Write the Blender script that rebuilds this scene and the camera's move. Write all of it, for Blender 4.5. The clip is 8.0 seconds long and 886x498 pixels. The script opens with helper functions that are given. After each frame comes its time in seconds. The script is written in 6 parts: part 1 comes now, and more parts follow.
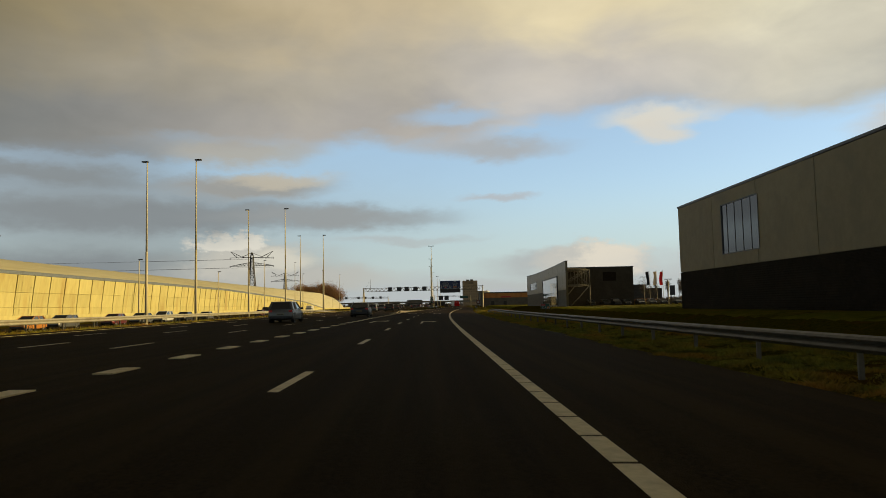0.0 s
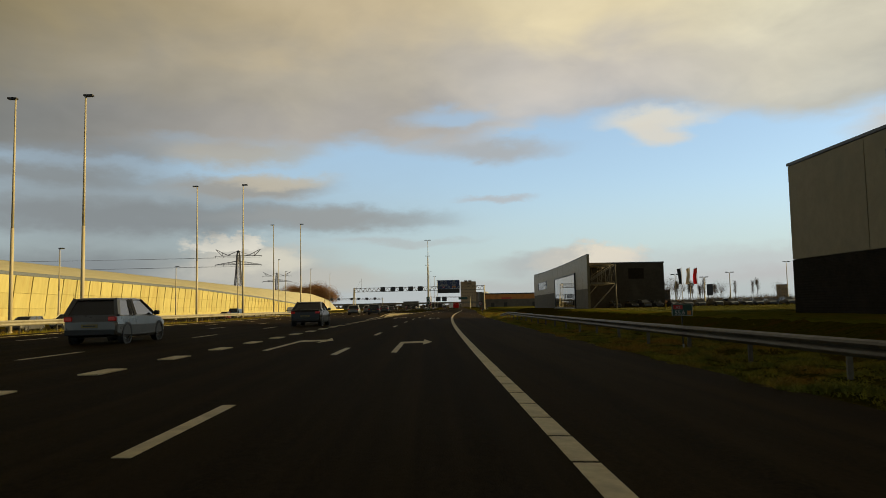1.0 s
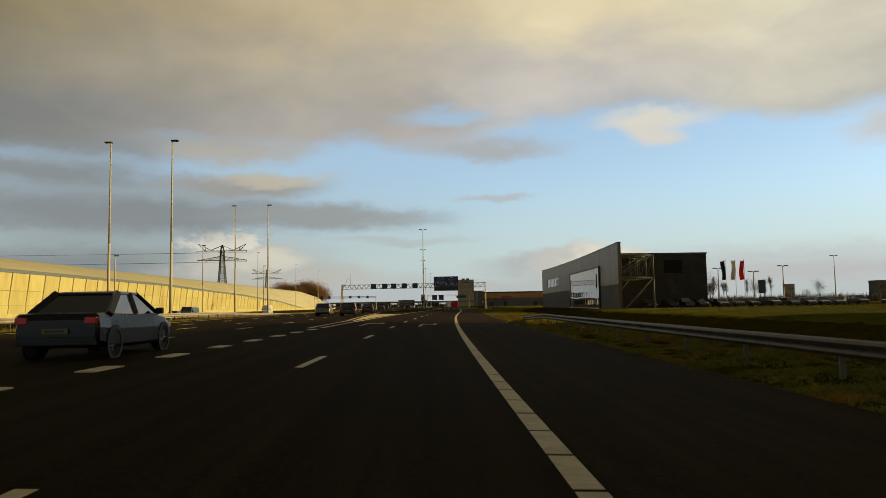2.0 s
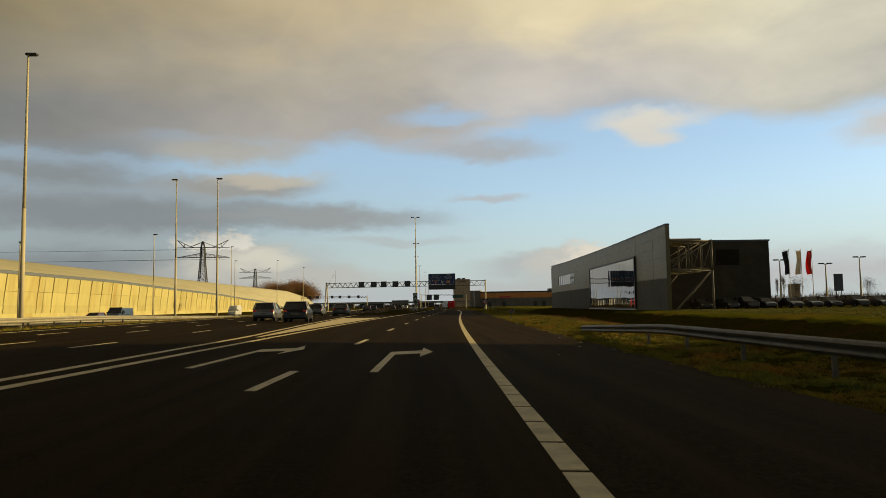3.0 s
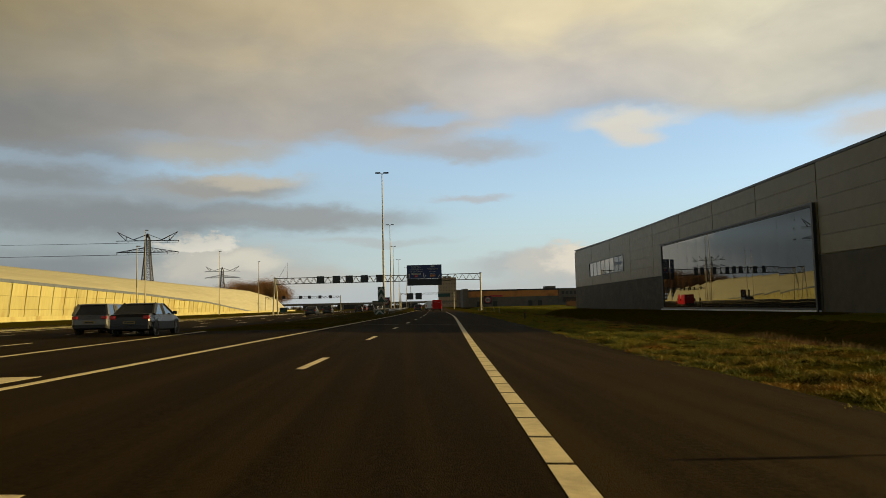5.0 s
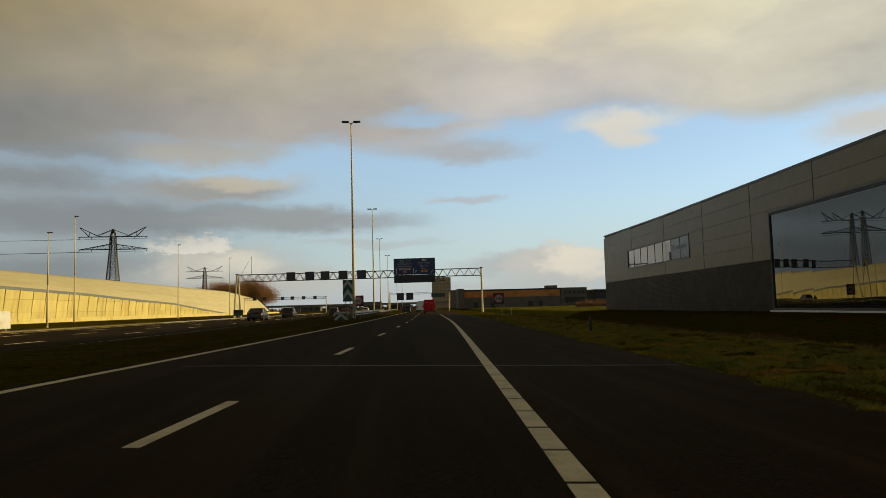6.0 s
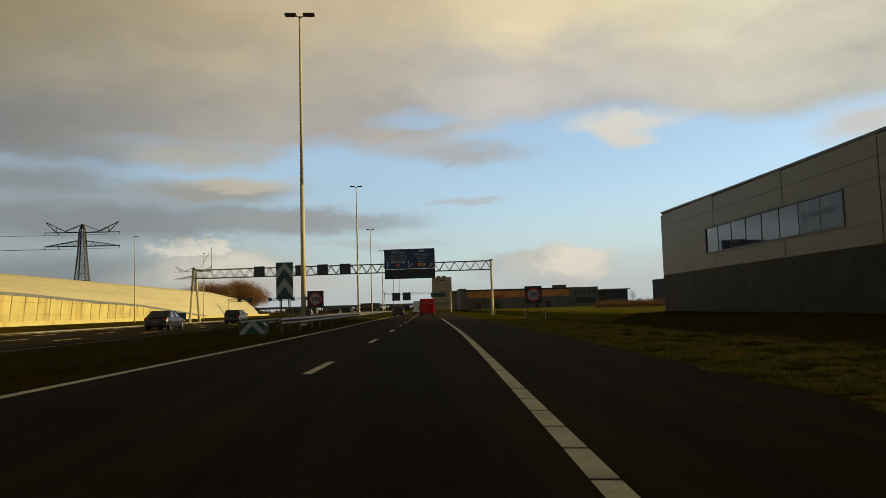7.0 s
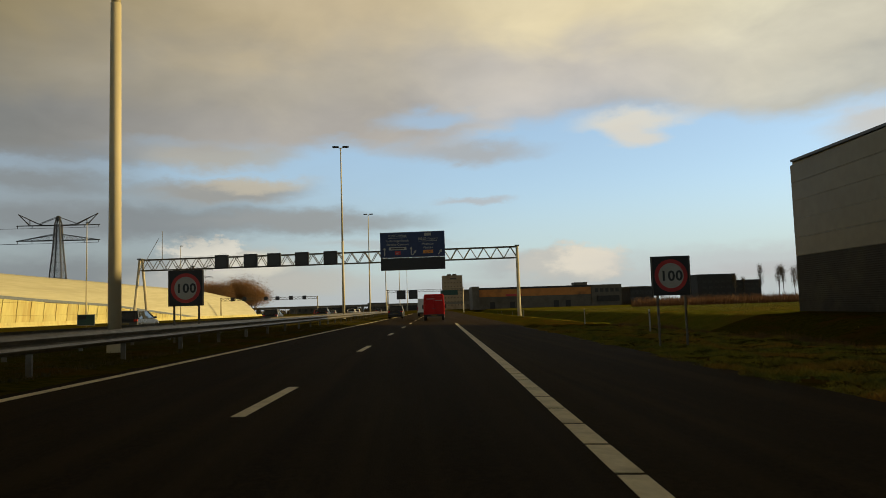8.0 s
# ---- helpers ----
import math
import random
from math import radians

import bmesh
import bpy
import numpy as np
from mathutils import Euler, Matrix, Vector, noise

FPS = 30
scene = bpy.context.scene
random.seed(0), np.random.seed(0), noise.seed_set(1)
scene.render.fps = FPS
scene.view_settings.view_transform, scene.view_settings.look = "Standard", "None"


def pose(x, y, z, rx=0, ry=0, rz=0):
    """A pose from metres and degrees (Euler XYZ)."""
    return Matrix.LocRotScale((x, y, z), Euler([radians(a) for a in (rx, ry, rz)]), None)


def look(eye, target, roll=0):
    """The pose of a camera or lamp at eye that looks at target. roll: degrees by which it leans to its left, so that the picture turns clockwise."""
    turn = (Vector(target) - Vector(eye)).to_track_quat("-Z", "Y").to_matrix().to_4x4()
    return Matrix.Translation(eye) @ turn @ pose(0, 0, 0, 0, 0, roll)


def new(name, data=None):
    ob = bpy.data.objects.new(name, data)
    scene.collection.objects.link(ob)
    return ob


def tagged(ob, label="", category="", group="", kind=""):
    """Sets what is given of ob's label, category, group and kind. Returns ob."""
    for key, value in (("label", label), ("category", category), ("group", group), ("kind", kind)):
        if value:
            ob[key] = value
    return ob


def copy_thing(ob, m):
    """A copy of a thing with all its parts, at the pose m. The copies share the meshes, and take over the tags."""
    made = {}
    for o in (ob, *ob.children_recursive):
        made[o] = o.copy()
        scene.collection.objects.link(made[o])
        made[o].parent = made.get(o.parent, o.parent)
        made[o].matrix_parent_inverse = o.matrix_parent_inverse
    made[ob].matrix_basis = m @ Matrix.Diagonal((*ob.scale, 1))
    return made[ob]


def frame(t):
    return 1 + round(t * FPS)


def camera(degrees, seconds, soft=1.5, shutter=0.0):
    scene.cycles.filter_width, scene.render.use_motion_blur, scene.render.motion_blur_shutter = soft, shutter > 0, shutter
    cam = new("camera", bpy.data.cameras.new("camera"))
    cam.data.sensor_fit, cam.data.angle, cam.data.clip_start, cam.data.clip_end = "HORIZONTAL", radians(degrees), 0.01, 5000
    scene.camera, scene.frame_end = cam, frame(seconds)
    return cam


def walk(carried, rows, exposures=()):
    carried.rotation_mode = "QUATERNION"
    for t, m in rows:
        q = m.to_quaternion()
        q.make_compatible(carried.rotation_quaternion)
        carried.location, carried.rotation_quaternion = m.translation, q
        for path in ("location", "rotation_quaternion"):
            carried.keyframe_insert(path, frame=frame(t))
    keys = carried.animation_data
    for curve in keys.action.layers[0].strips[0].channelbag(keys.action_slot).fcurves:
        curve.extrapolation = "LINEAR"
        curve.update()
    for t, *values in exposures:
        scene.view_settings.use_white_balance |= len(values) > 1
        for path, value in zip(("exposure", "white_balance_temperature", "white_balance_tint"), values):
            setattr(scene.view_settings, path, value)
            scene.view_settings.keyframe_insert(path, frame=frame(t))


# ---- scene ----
# The camera: a phone behind the windscreen of a car that follows a motorway's exit lanes.
cam = camera(61.9, 8.0, soft=0.8, shutter=0.03)
PATH = [
    (0, (2.081, 0.000, 1.140), (3.085, 49.847, 4.920), -1.29),
    (0.5, (2.233, 14.077, 1.140), (3.343, 63.915, 5.009), -1.07),
    (1, (2.395, 28.118, 1.140), (3.581, 77.953, 5.024), -1.15),
    (1.5, (2.600, 42.168, 1.140), (3.875, 92.006, 4.945), -1.07),
    (3, (3.397, 83.812, 1.140), (5.160, 133.633, 4.976), -0.91),
    (3.5, (3.829, 97.624, 1.140), (5.765, 147.442, 4.940), -1.06),
    (4, (4.369, 111.319, 1.140), (6.580, 161.124, 4.961), -1.08),
    (4.5, (4.997, 125.112, 1.140), (7.501, 174.901, 4.977), -1.18),
    (6, (7.508, 171.195, 1.140), (10.745, 220.936, 5.054), -1.51),
    (6.5, (8.331, 185.775, 1.140), (11.550, 235.513, 5.119), -1.57),
    (7, (9.147, 200.482, 1.140), (12.372, 250.217, 5.144), -1.67),
    (7.5, (9.971, 215.356, 1.140), (12.994, 265.103, 5.150), -1.67),
    (8, (10.652, 229.730, 1.140), (13.196, 279.505, 5.137), -1.78),
]
walk(cam, [(t, look(eye, target, roll)) for t, eye, target, roll in PATH])

# ---- sky and sun ----
SUN_AZ, SUN_EL = 86.0, 14.0  # degrees clockwise from +y, and above the horizon


class Val:
    """A node socket that takes part in arithmetic."""

    def __init__(self, tree, sock):
        self.tree, self.sock = tree, sock

    def op(self, what, *others, clamp=False):
        n = self.tree.nodes.new("ShaderNodeMath")
        n.operation, n.use_clamp = what, clamp
        for i, o in enumerate((self, *others)):
            if isinstance(o, Val):
                self.tree.links.new(o.sock, n.inputs[i])
            else:
                n.inputs[i].default_value = o
        return Val(self.tree, n.outputs[0])

    def __add__(self, o):
        return self.op("ADD", o)

    def __sub__(self, o):
        return self.op("SUBTRACT", o)

    def __mul__(self, o):
        return self.op("MULTIPLY", o)

    def __truediv__(self, o):
        return self.op("DIVIDE", o)

    def ramp(self, a, b, lo=0.0, hi=1.0):
        n = self.tree.nodes.new("ShaderNodeMapRange")
        n.interpolation_type = "SMOOTHSTEP"
        self.tree.links.new(self.sock, n.inputs[0])
        n.inputs[1].default_value, n.inputs[2].default_value = a, b
        n.inputs[3].default_value, n.inputs[4].default_value = lo, hi
        return Val(self.tree, n.outputs[0])


def mixed(tree, fac, a, b):
    """A colour between a and b; each is a socket or an RGB tuple."""
    n = tree.nodes.new("ShaderNodeMix")
    n.data_type = "RGBA"
    for sock, v in ((n.inputs[0], fac), (n.inputs[6], a), (n.inputs[7], b)):
        if isinstance(v, Val):
            tree.links.new(v.sock, sock)
        elif isinstance(v, (int, float)):
            sock.default_value = v
        elif isinstance(v, tuple):
            sock.default_value = (*v, 1.0)
        else:
            tree.links.new(v, sock)
    return n.outputs[2]


def noise_at(tree, vec, scale, detail=4.0, rough=0.55, distort=0.0):
    n = tree.nodes.new("ShaderNodeTexNoise")
    n.inputs["Scale"].default_value, n.inputs["Detail"].default_value = scale, detail
    n.inputs["Roughness"].default_value, n.inputs["Distortion"].default_value = rough, distort
    tree.links.new(vec, n.inputs["Vector"])
    return Val(tree, n.outputs["Fac"])


def vector(tree, x, y, z=0.0):
    n = tree.nodes.new("ShaderNodeCombineXYZ")
    for i, v in enumerate((x, y, z)):
        if isinstance(v, Val):
            tree.links.new(v.sock, n.inputs[i])
        else:
            n.inputs[i].default_value = v
    return n.outputs[0]


def build_sky():
    world = bpy.data.worlds.new("sky")
    scene.world = world
    world.use_nodes = True
    tree = world.node_tree
    tree.nodes.clear()
    out = tree.nodes.new("ShaderNodeOutputWorld")
    back = tree.nodes.new("ShaderNodeBackground")
    tree.links.new(back.outputs[0], out.inputs[0])
    sky = tree.nodes.new("ShaderNodeTexSky")
    sky.sky_type, sky.sun_disc = "NISHITA", False
    sky.sun_elevation, sky.sun_rotation = radians(SUN_EL), radians(SUN_AZ)
    sky.air_density, sky.dust_density, sky.ozone_density = 1.0, 0.6, 2.2
    coord = tree.nodes.new("ShaderNodeTexCoord").outputs["Generated"]
    split = tree.nodes.new("ShaderNodeSeparateXYZ")
    tree.links.new(coord, split.inputs[0])
    x, y, z = (Val(tree, s) for s in split.outputs)
    az = x.op("ARCTAN2", y) * 57.29578
    el = z.op("ARCSINE") * 57.29578
    # clouds lie in flat layers, so they are drawn out along the horizon
    low = vector(tree, az * 0.055, el * 0.16, 0.3)
    wob = noise_at(tree, low, 2.2, 5.0, 0.55)
    wob2 = noise_at(tree, vector(tree, az * 0.055, el * 0.16, 7.7), 2.0, 5.0, 0.55)
    fine = noise_at(tree, vector(tree, az * 0.1, el * 0.22, 2.0), 3.2, 7.0, 0.6)
    azw = az + (wob - 0.5) * 9.0
    elw = el + (wob2 - 0.5) * 2.6 + (fine - 0.5) * 1.4
    azc = az + (wob - 0.5) * 6.0
    elc = el + (wob2 - 0.5) * 1.7 + (fine - 0.5) * 1.9
    shade = tree.nodes.new("ShaderNodeVectorMath")
    shade.operation = "SCALE"
    tree.links.new(sky.outputs[0], shade.inputs[0])
    shade.inputs["Scale"].default_value = SKY_GAIN
    col = shade.outputs[0]
    # a thin veil over the blue, thicker and greyer towards the horizon
    col = mixed(tree, 0.32, col, (0.58, 0.74, 0.88))
    col = mixed(tree, el.ramp(10.0, 0.5, 0.0, 0.85), col, (0.50, 0.60, 0.595))

    puff = noise_at(tree, vector(tree, az * 0.22, el * 0.30, 20.0), 2.6, 7.0, 0.6)
    puff2 = noise_at(tree, vector(tree, az * 0.22, el * 0.30, 27.0), 2.6, 7.0, 0.6)
    azp, elp = azc + (puff - 0.5) * 4.0, elc + (puff2 - 0.5) * 2.6

    def cloud(c_az, c_el, r_az, r_el, colour, strength=1.0, edge=0.5):
        nonlocal col
        # heaped clouds have crisp, knobbly tops; sheets stay soft
        a, e = (azp, elp) if edge < 0.45 else (azc, elc)
        da, de = (a - c_az) / r_az, (e - c_el) / r_el
        d = (da * da + de * de).op("SQRT")
        col = mixed(tree, d.ramp(1.0 + edge * 0.5, 1.0 - edge, 0.0, strength), col, colour)

    for c in CLOUDS:
        cloud(*c)
    # the broken deck overhead: olive to the left, pinkish beige in the middle, cream to the right
    big = noise_at(tree, vector(tree, az * 0.028, el * 0.060, 4.0), 2.0, 5.0, 0.5, 0.3)
    lumps = noise_at(tree, vector(tree, az * 0.075, el * 0.14, 9.0), 1.7, 6.0, 0.5, 0.4)
    warm = noise_at(tree, vector(tree, az * 0.05, el * 0.08, 14.0), 1.4, 3.0, 0.5, 0.3)

    def across(left, mid, right, far):
        c = mixed(tree, (az + (big - 0.5) * 10.0).ramp(-36.0, -4.0), left, mid)
        c = mixed(tree, az.ramp(-3.0, 10.0), c, right)
        return mixed(tree, az.ramp(14.0, 30.0), c, far)

    low_c = across((0.175, 0.185, 0.180), (0.42, 0.395, 0.360), (0.47, 0.48, 0.49), (0.49, 0.485, 0.43))
    mid_c = across((0.205, 0.185, 0.135), (0.46, 0.420, 0.345), (0.56, 0.525, 0.475), (0.62, 0.585, 0.47))
    top_c = across((0.215, 0.175, 0.092), (0.55, 0.455, 0.295), (0.73, 0.63, 0.41), (0.78, 0.73, 0.53))
    rise = el + (lumps - 0.5) * 7.0 + (warm - 0.5) * 6.0
    grey = mixed(tree, rise.ramp(12.6, 17.0), low_c, mid_c)
    grey = mixed(tree, rise.ramp(16.5, 23.0), grey, top_c)
    level = (big - 0.5) * 0.30 + (lumps - 0.5) * 0.36 + (fine - 0.5) * 0.10 + 1.02
    swell = tree.nodes.new("ShaderNodeVectorMath")
    swell.operation = "SCALE"
    tree.links.new(grey, swell.inputs[0])
    tree.links.new(level.sock, swell.inputs["Scale"])
    grey = swell.outputs[0]
    edge = elw - az.ramp(1.0, 9.5) * 1.7 + az.ramp(19.0, 29.0) * 0.9 + az.ramp(-16.0, -28.0) * 1.3
    deck = (edge + (lumps - 0.5) * 2.2).ramp(11.5, 13.3)
    # a blue rift in the deck
    da, de = (azc - 2.6) / 3.6, (elc - 14.5) / 0.75
    rift = (da * da + de * de).op("SQRT").ramp(1.6, 0.3, 0.0, 0.75)
    col = mixed(tree, deck * (rift * -1.0 + 1.0), col, grey)
    # a cream tuft hangs out of the deck's edge
    for c in TUFT:
        cloud(*c)
    # the bright golden part of the sky round the low sun
    off = (az - SUN_AZ).op("ABSOLUTE")
    off = off.op("MINIMUM", (off * -1.0) + 360.0)
    glow = off.ramp(50.0, 6.0) * el.ramp(30.0, 12.0)
    col = mixed(tree, glow * 0.9, col, (1.35, 0.86, 0.34))
    # unseen dark cloud added behind, reaching lower than ahead, to deepen the shade
    behind = az.ramp(-34.0, -60.0).op("MAXIMUM", az.ramp(42.0, 80.0)) * el.ramp(5.0, 20.0) * (glow * -1.0 + 1.0)
    col = mixed(tree, behind * 0.72, col, (0.046, 0.049, 0.050))
    # dark cloud added overhead, out of view, to cut the light on the ground
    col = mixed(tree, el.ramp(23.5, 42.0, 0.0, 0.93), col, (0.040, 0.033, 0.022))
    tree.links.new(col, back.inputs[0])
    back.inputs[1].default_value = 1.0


SKY_GAIN = 0.19
DULL, PALE, CREAM, WHITE = (0.33, 0.345, 0.35), (0.43, 0.44, 0.43), (0.60, 0.55, 0.47), (0.72, 0.69, 0.62)
# azimuth, elevation, half width, half height (degrees), colour, strength, edge
CLOUDS = (
    (-16, 6.0, 20, 5.0, (0.30, 0.335, 0.355), 0.35, 0.9),
    (0, 0.6, 60, 1.9, (0.44, 0.455, 0.465), 0.7, 0.9),
    (-25, 3.0, 12, 2.6, (0.215, 0.235, 0.245), 0.9, 0.8),
    (-13.0, 2.7, 7.5, 2.3, (0.44, 0.445, 0.41), 0.9, 0.6),
    (-14.0, 3.6, 4.6, 1.5, (0.55, 0.53, 0.46), 0.9, 0.4),
    (-15.6, 4.9, 3.0, 0.7, (0.74, 0.71, 0.61), 0.95, 0.3),
    (-11.5, 3.6, 3.4, 0.8, (0.66, 0.635, 0.53), 0.85, 0.6),
    (-10.0, 2.2, 8.5, 1.0, (0.50, 0.49, 0.44), 0.8, 0.8),
    (-25, 7.6, 15, 3.0, (0.255, 0.275, 0.28), 0.8, 0.9),
    (-20, 6.9, 19, 1.35, (0.240, 0.265, 0.275), 0.95, 0.7),
    (-8, 6.9, 9.0, 0.95, (0.315, 0.335, 0.335), 0.9, 0.7),
    (-1.5, 5.2, 6.0, 0.35, PALE, 0.5, 0.9),
    (-27, 9.6, 8.5, 1.0, (0.24, 0.26, 0.265), 0.9, 0.8),
    (-13.6, 9.2, 6.6, 1.0, (0.33, 0.33, 0.31), 0.95, 0.6),
    (-11.5, 9.8, 4.6, 0.6, (0.52, 0.475, 0.38), 0.85, 0.7),
    (-25, 11.6, 10, 1.3, (0.235, 0.25, 0.255), 0.9, 0.8),
    (-14.5, 11.7, 6.5, 1.0, (0.43, 0.41, 0.355), 0.9, 0.7),
    (5.0, 11.9, 6.5, 0.95, (0.41, 0.415, 0.41), 0.85, 0.8),
    (6.2, 13.7, 2.2, 0.6, CREAM, 0.6, 0.8),
    (5.8, 8.3, 3.4, 0.35, (0.46, 0.46, 0.46), 0.7, 0.8),
    (34.0, 11.6, 3.6, 1.2, CREAM, 0.8, 0.8),
    (9.5, 3.1, 5.0, 1.0, (0.44, 0.465, 0.46), 0.85, 0.7),
    (12.6, 2.9, 4.4, 1.8, (0.55, 0.54, 0.49), 0.95, 0.4),
    (13.7, 3.2, 2.9, 1.6, (0.76, 0.70, 0.58), 0.9, 0.4),
    (9.0, 1.5, 8.0, 0.8, (0.47, 0.49, 0.47), 0.7, 0.9),
    (26.0, 3.0, 11, 1.3, (0.50, 0.51, 0.52), 0.65, 0.8),
    (30.0, 2.0, 14, 0.8, (0.48, 0.46, 0.46), 0.6, 0.9),
)
TUFT = ((18.2, 13.6, 4.6, 0.85, (0.72, 0.68, 0.58), 0.9, 0.7), (17.8, 12.5, 2.2, 1.1, (0.70, 0.66, 0.57), 0.9, 0.6))
build_sky()

sun = new("sun", bpy.data.lights.new("sun", "SUN"))
sun.data.energy, sun.data.angle, sun.data.color = 4.8, radians(0.6), (1.0, 0.76, 0.33)
_a, _e = radians(SUN_AZ), radians(SUN_EL)
sun.matrix_world = look(Vector((math.sin(_a) * math.cos(_e), math.cos(_a) * math.cos(_e), math.sin(_e))) * 200, (0, 0, 0))

# ---- materials ----


def material(name, a, b=None, rough=0.7, metal=0.0, scale=6.0, bump=0.0, bump_scale=60.0, stain=None, stain_scale=0.5, stretch=(1, 1, 1),
             space="Object", spread=0.0, emit=0.0, spec=0.5):
    """Two tones by a fine noise, a slow stain over them, and a fine relief."""
    m = bpy.data.materials.new(name)
    m.use_nodes = True
    tree = m.node_tree
    p = tree.nodes["Principled BSDF"]
    p.inputs["Roughness"].default_value, p.inputs["Metallic"].default_value = rough, metal
    p.inputs["Specular IOR Level"].default_value = spec
    if space == "World":
        src = tree.nodes.new("ShaderNodeNewGeometry").outputs["Position"]
    else:
        src = tree.nodes.new("ShaderNodeTexCoord").outputs["Object"]
    mp = tree.nodes.new("ShaderNodeMapping")
    mp.inputs["Scale"].default_value = stretch
    tree.links.new(src, mp.inputs[0])
    vec = mp.outputs[0]
    b = b or tuple(v * 0.8 for v in a)
    grain = noise_at(tree, vec, scale, 5.0, 0.6)
    col = mixed(tree, grain.ramp(0.3, 0.7), a, b)
    if stain:
        slow = noise_at(tree, vec, stain_scale, 4.0, 0.6, 0.4)
        col = mixed(tree, slow.ramp(0.46, 0.72), col, stain)
    if spread:
        rnd = Val(tree, tree.nodes.new("ShaderNodeObjectInfo").outputs["Random"])
        hsv = tree.nodes.new("ShaderNodeHueSaturation")
        tree.links.new((rnd * (2 * spread) + (1 - spread)).sock, hsv.inputs["Value"])
        tree.links.new(col, hsv.inputs["Color"])
        col = hsv.outputs[0]
    tree.links.new(col, p.inputs["Base Color"])
    tree.links.new((grain * 0.2 + (rough - 0.1)).op("MINIMUM", 1.0).op("MAXIMUM", 0.02).sock, p.inputs["Roughness"])
    if bump:
        bn = tree.nodes.new("ShaderNodeBump")
        bn.inputs["Strength"].default_value, bn.inputs["Distance"].default_value = bump, 0.02
        tree.links.new(noise_at(tree, vec, bump_scale, 3.0).sock, bn.inputs["Height"])
        tree.links.new(bn.outputs[0], p.inputs["Normal"])
    if emit:
        tree.links.new(col, p.inputs["Emission Color"])
        p.inputs["Emission Strength"].default_value = emit
    return m


def asphalt_material(name, gain):
    def k(*c):
        return tuple(v * gain for v in c)

    m = material(name, k(0.0160, 0.0094, 0.0018), k(0.0056, 0.0033, 0.0006), rough=0.95, scale=26.0, bump=0.7, bump_scale=70.0, space="World", spec=0.04)
    tree = m.node_tree
    p = tree.nodes["Principled BSDF"]
    p.inputs["Specular Tint"].default_value = (1.0, 0.72, 0.38, 1.0)
    pos = tree.nodes.new("ShaderNodeNewGeometry").outputs["Position"]
    mp = tree.nodes.new("ShaderNodeMapping")
    mp.inputs["Scale"].default_value = (1.6, 0.03, 1.0)
    tree.links.new(pos, mp.inputs[0])
    tracks = noise_at(tree, mp.outputs[0], 1.0, 4.0, 0.6)
    patch = noise_at(tree, pos, 0.12, 5.0, 0.6)
    was = p.inputs["Base Color"].links[0].from_socket
    worn = mixed(tree, tracks.ramp(0.38, 0.68, 0.0, 0.75), was, k(0.0210, 0.0130, 0.0030))
    tree.links.new(mixed(tree, patch.ramp(0.5, 0.8, 0.0, 0.5), worn, k(0.0070, 0.0044, 0.0010)), p.inputs["Base Color"])
    return m


def grass_material():
    m = material("grass", (0.034, 0.037, 0.004), (0.068, 0.052, 0.006), rough=0.95, scale=5.0, bump=1.0, bump_scale=14.0, space="World", spec=0.0)
    tree = m.node_tree
    p = tree.nodes["Principled BSDF"]
    pos = tree.nodes.new("ShaderNodeNewGeometry").outputs["Position"]
    was = p.inputs["Base Color"].links[0].from_socket
    dry = noise_at(tree, pos, 0.35, 6.0, 0.65, 0.5)
    tuft = noise_at(tree, pos, 2.3, 5.0, 0.7)
    c = mixed(tree, dry.ramp(0.48, 0.66, 0.0, 0.85), was, (0.080, 0.043, 0.008))
    c = mixed(tree, tuft.ramp(0.5, 0.75, 0.0, 0.7), c, (0.009, 0.010, 0.0015))
    tree.links.new(c, p.inputs["Base Color"])
    return m


def turf_material():
    """Short kept turf: yellow-green, with worn and dry patches."""
    m = material("kept_turf", (0.085, 0.092, 0.010), (0.125, 0.115, 0.013), rough=0.95, scale=1.1, bump=1.0, bump_scale=9.0, stain=(0.16, 0.105, 0.018), stain_scale=0.09, space="World", spec=0.0)
    tree = m.node_tree
    p = tree.nodes["Principled BSDF"]
    pos = tree.nodes.new("ShaderNodeNewGeometry").outputs["Position"]
    was = p.inputs["Base Color"].links[0].from_socket
    dark = noise_at(tree, pos, 0.25, 6.0, 0.7, 0.5)
    tree.links.new(mixed(tree, dark.ramp(0.5, 0.7, 0.0, 0.75), was, (0.030, 0.030, 0.005)), p.inputs["Base Color"])
    return m


def glass_material(name, tint, rough=0.03):
    """Dark reflecting glazing: a mirror-like pane in front of an unlit room."""
    m = material(name, tint, tint, rough=rough + 0.1, scale=0.6, spec=1.0)
    p = m.node_tree.nodes["Principled BSDF"]
    for link in list(p.inputs["Roughness"].links):
        m.node_tree.links.remove(link)
    p.inputs["Roughness"].default_value = rough
    p.inputs["IOR"].default_value = 1.75
    return m


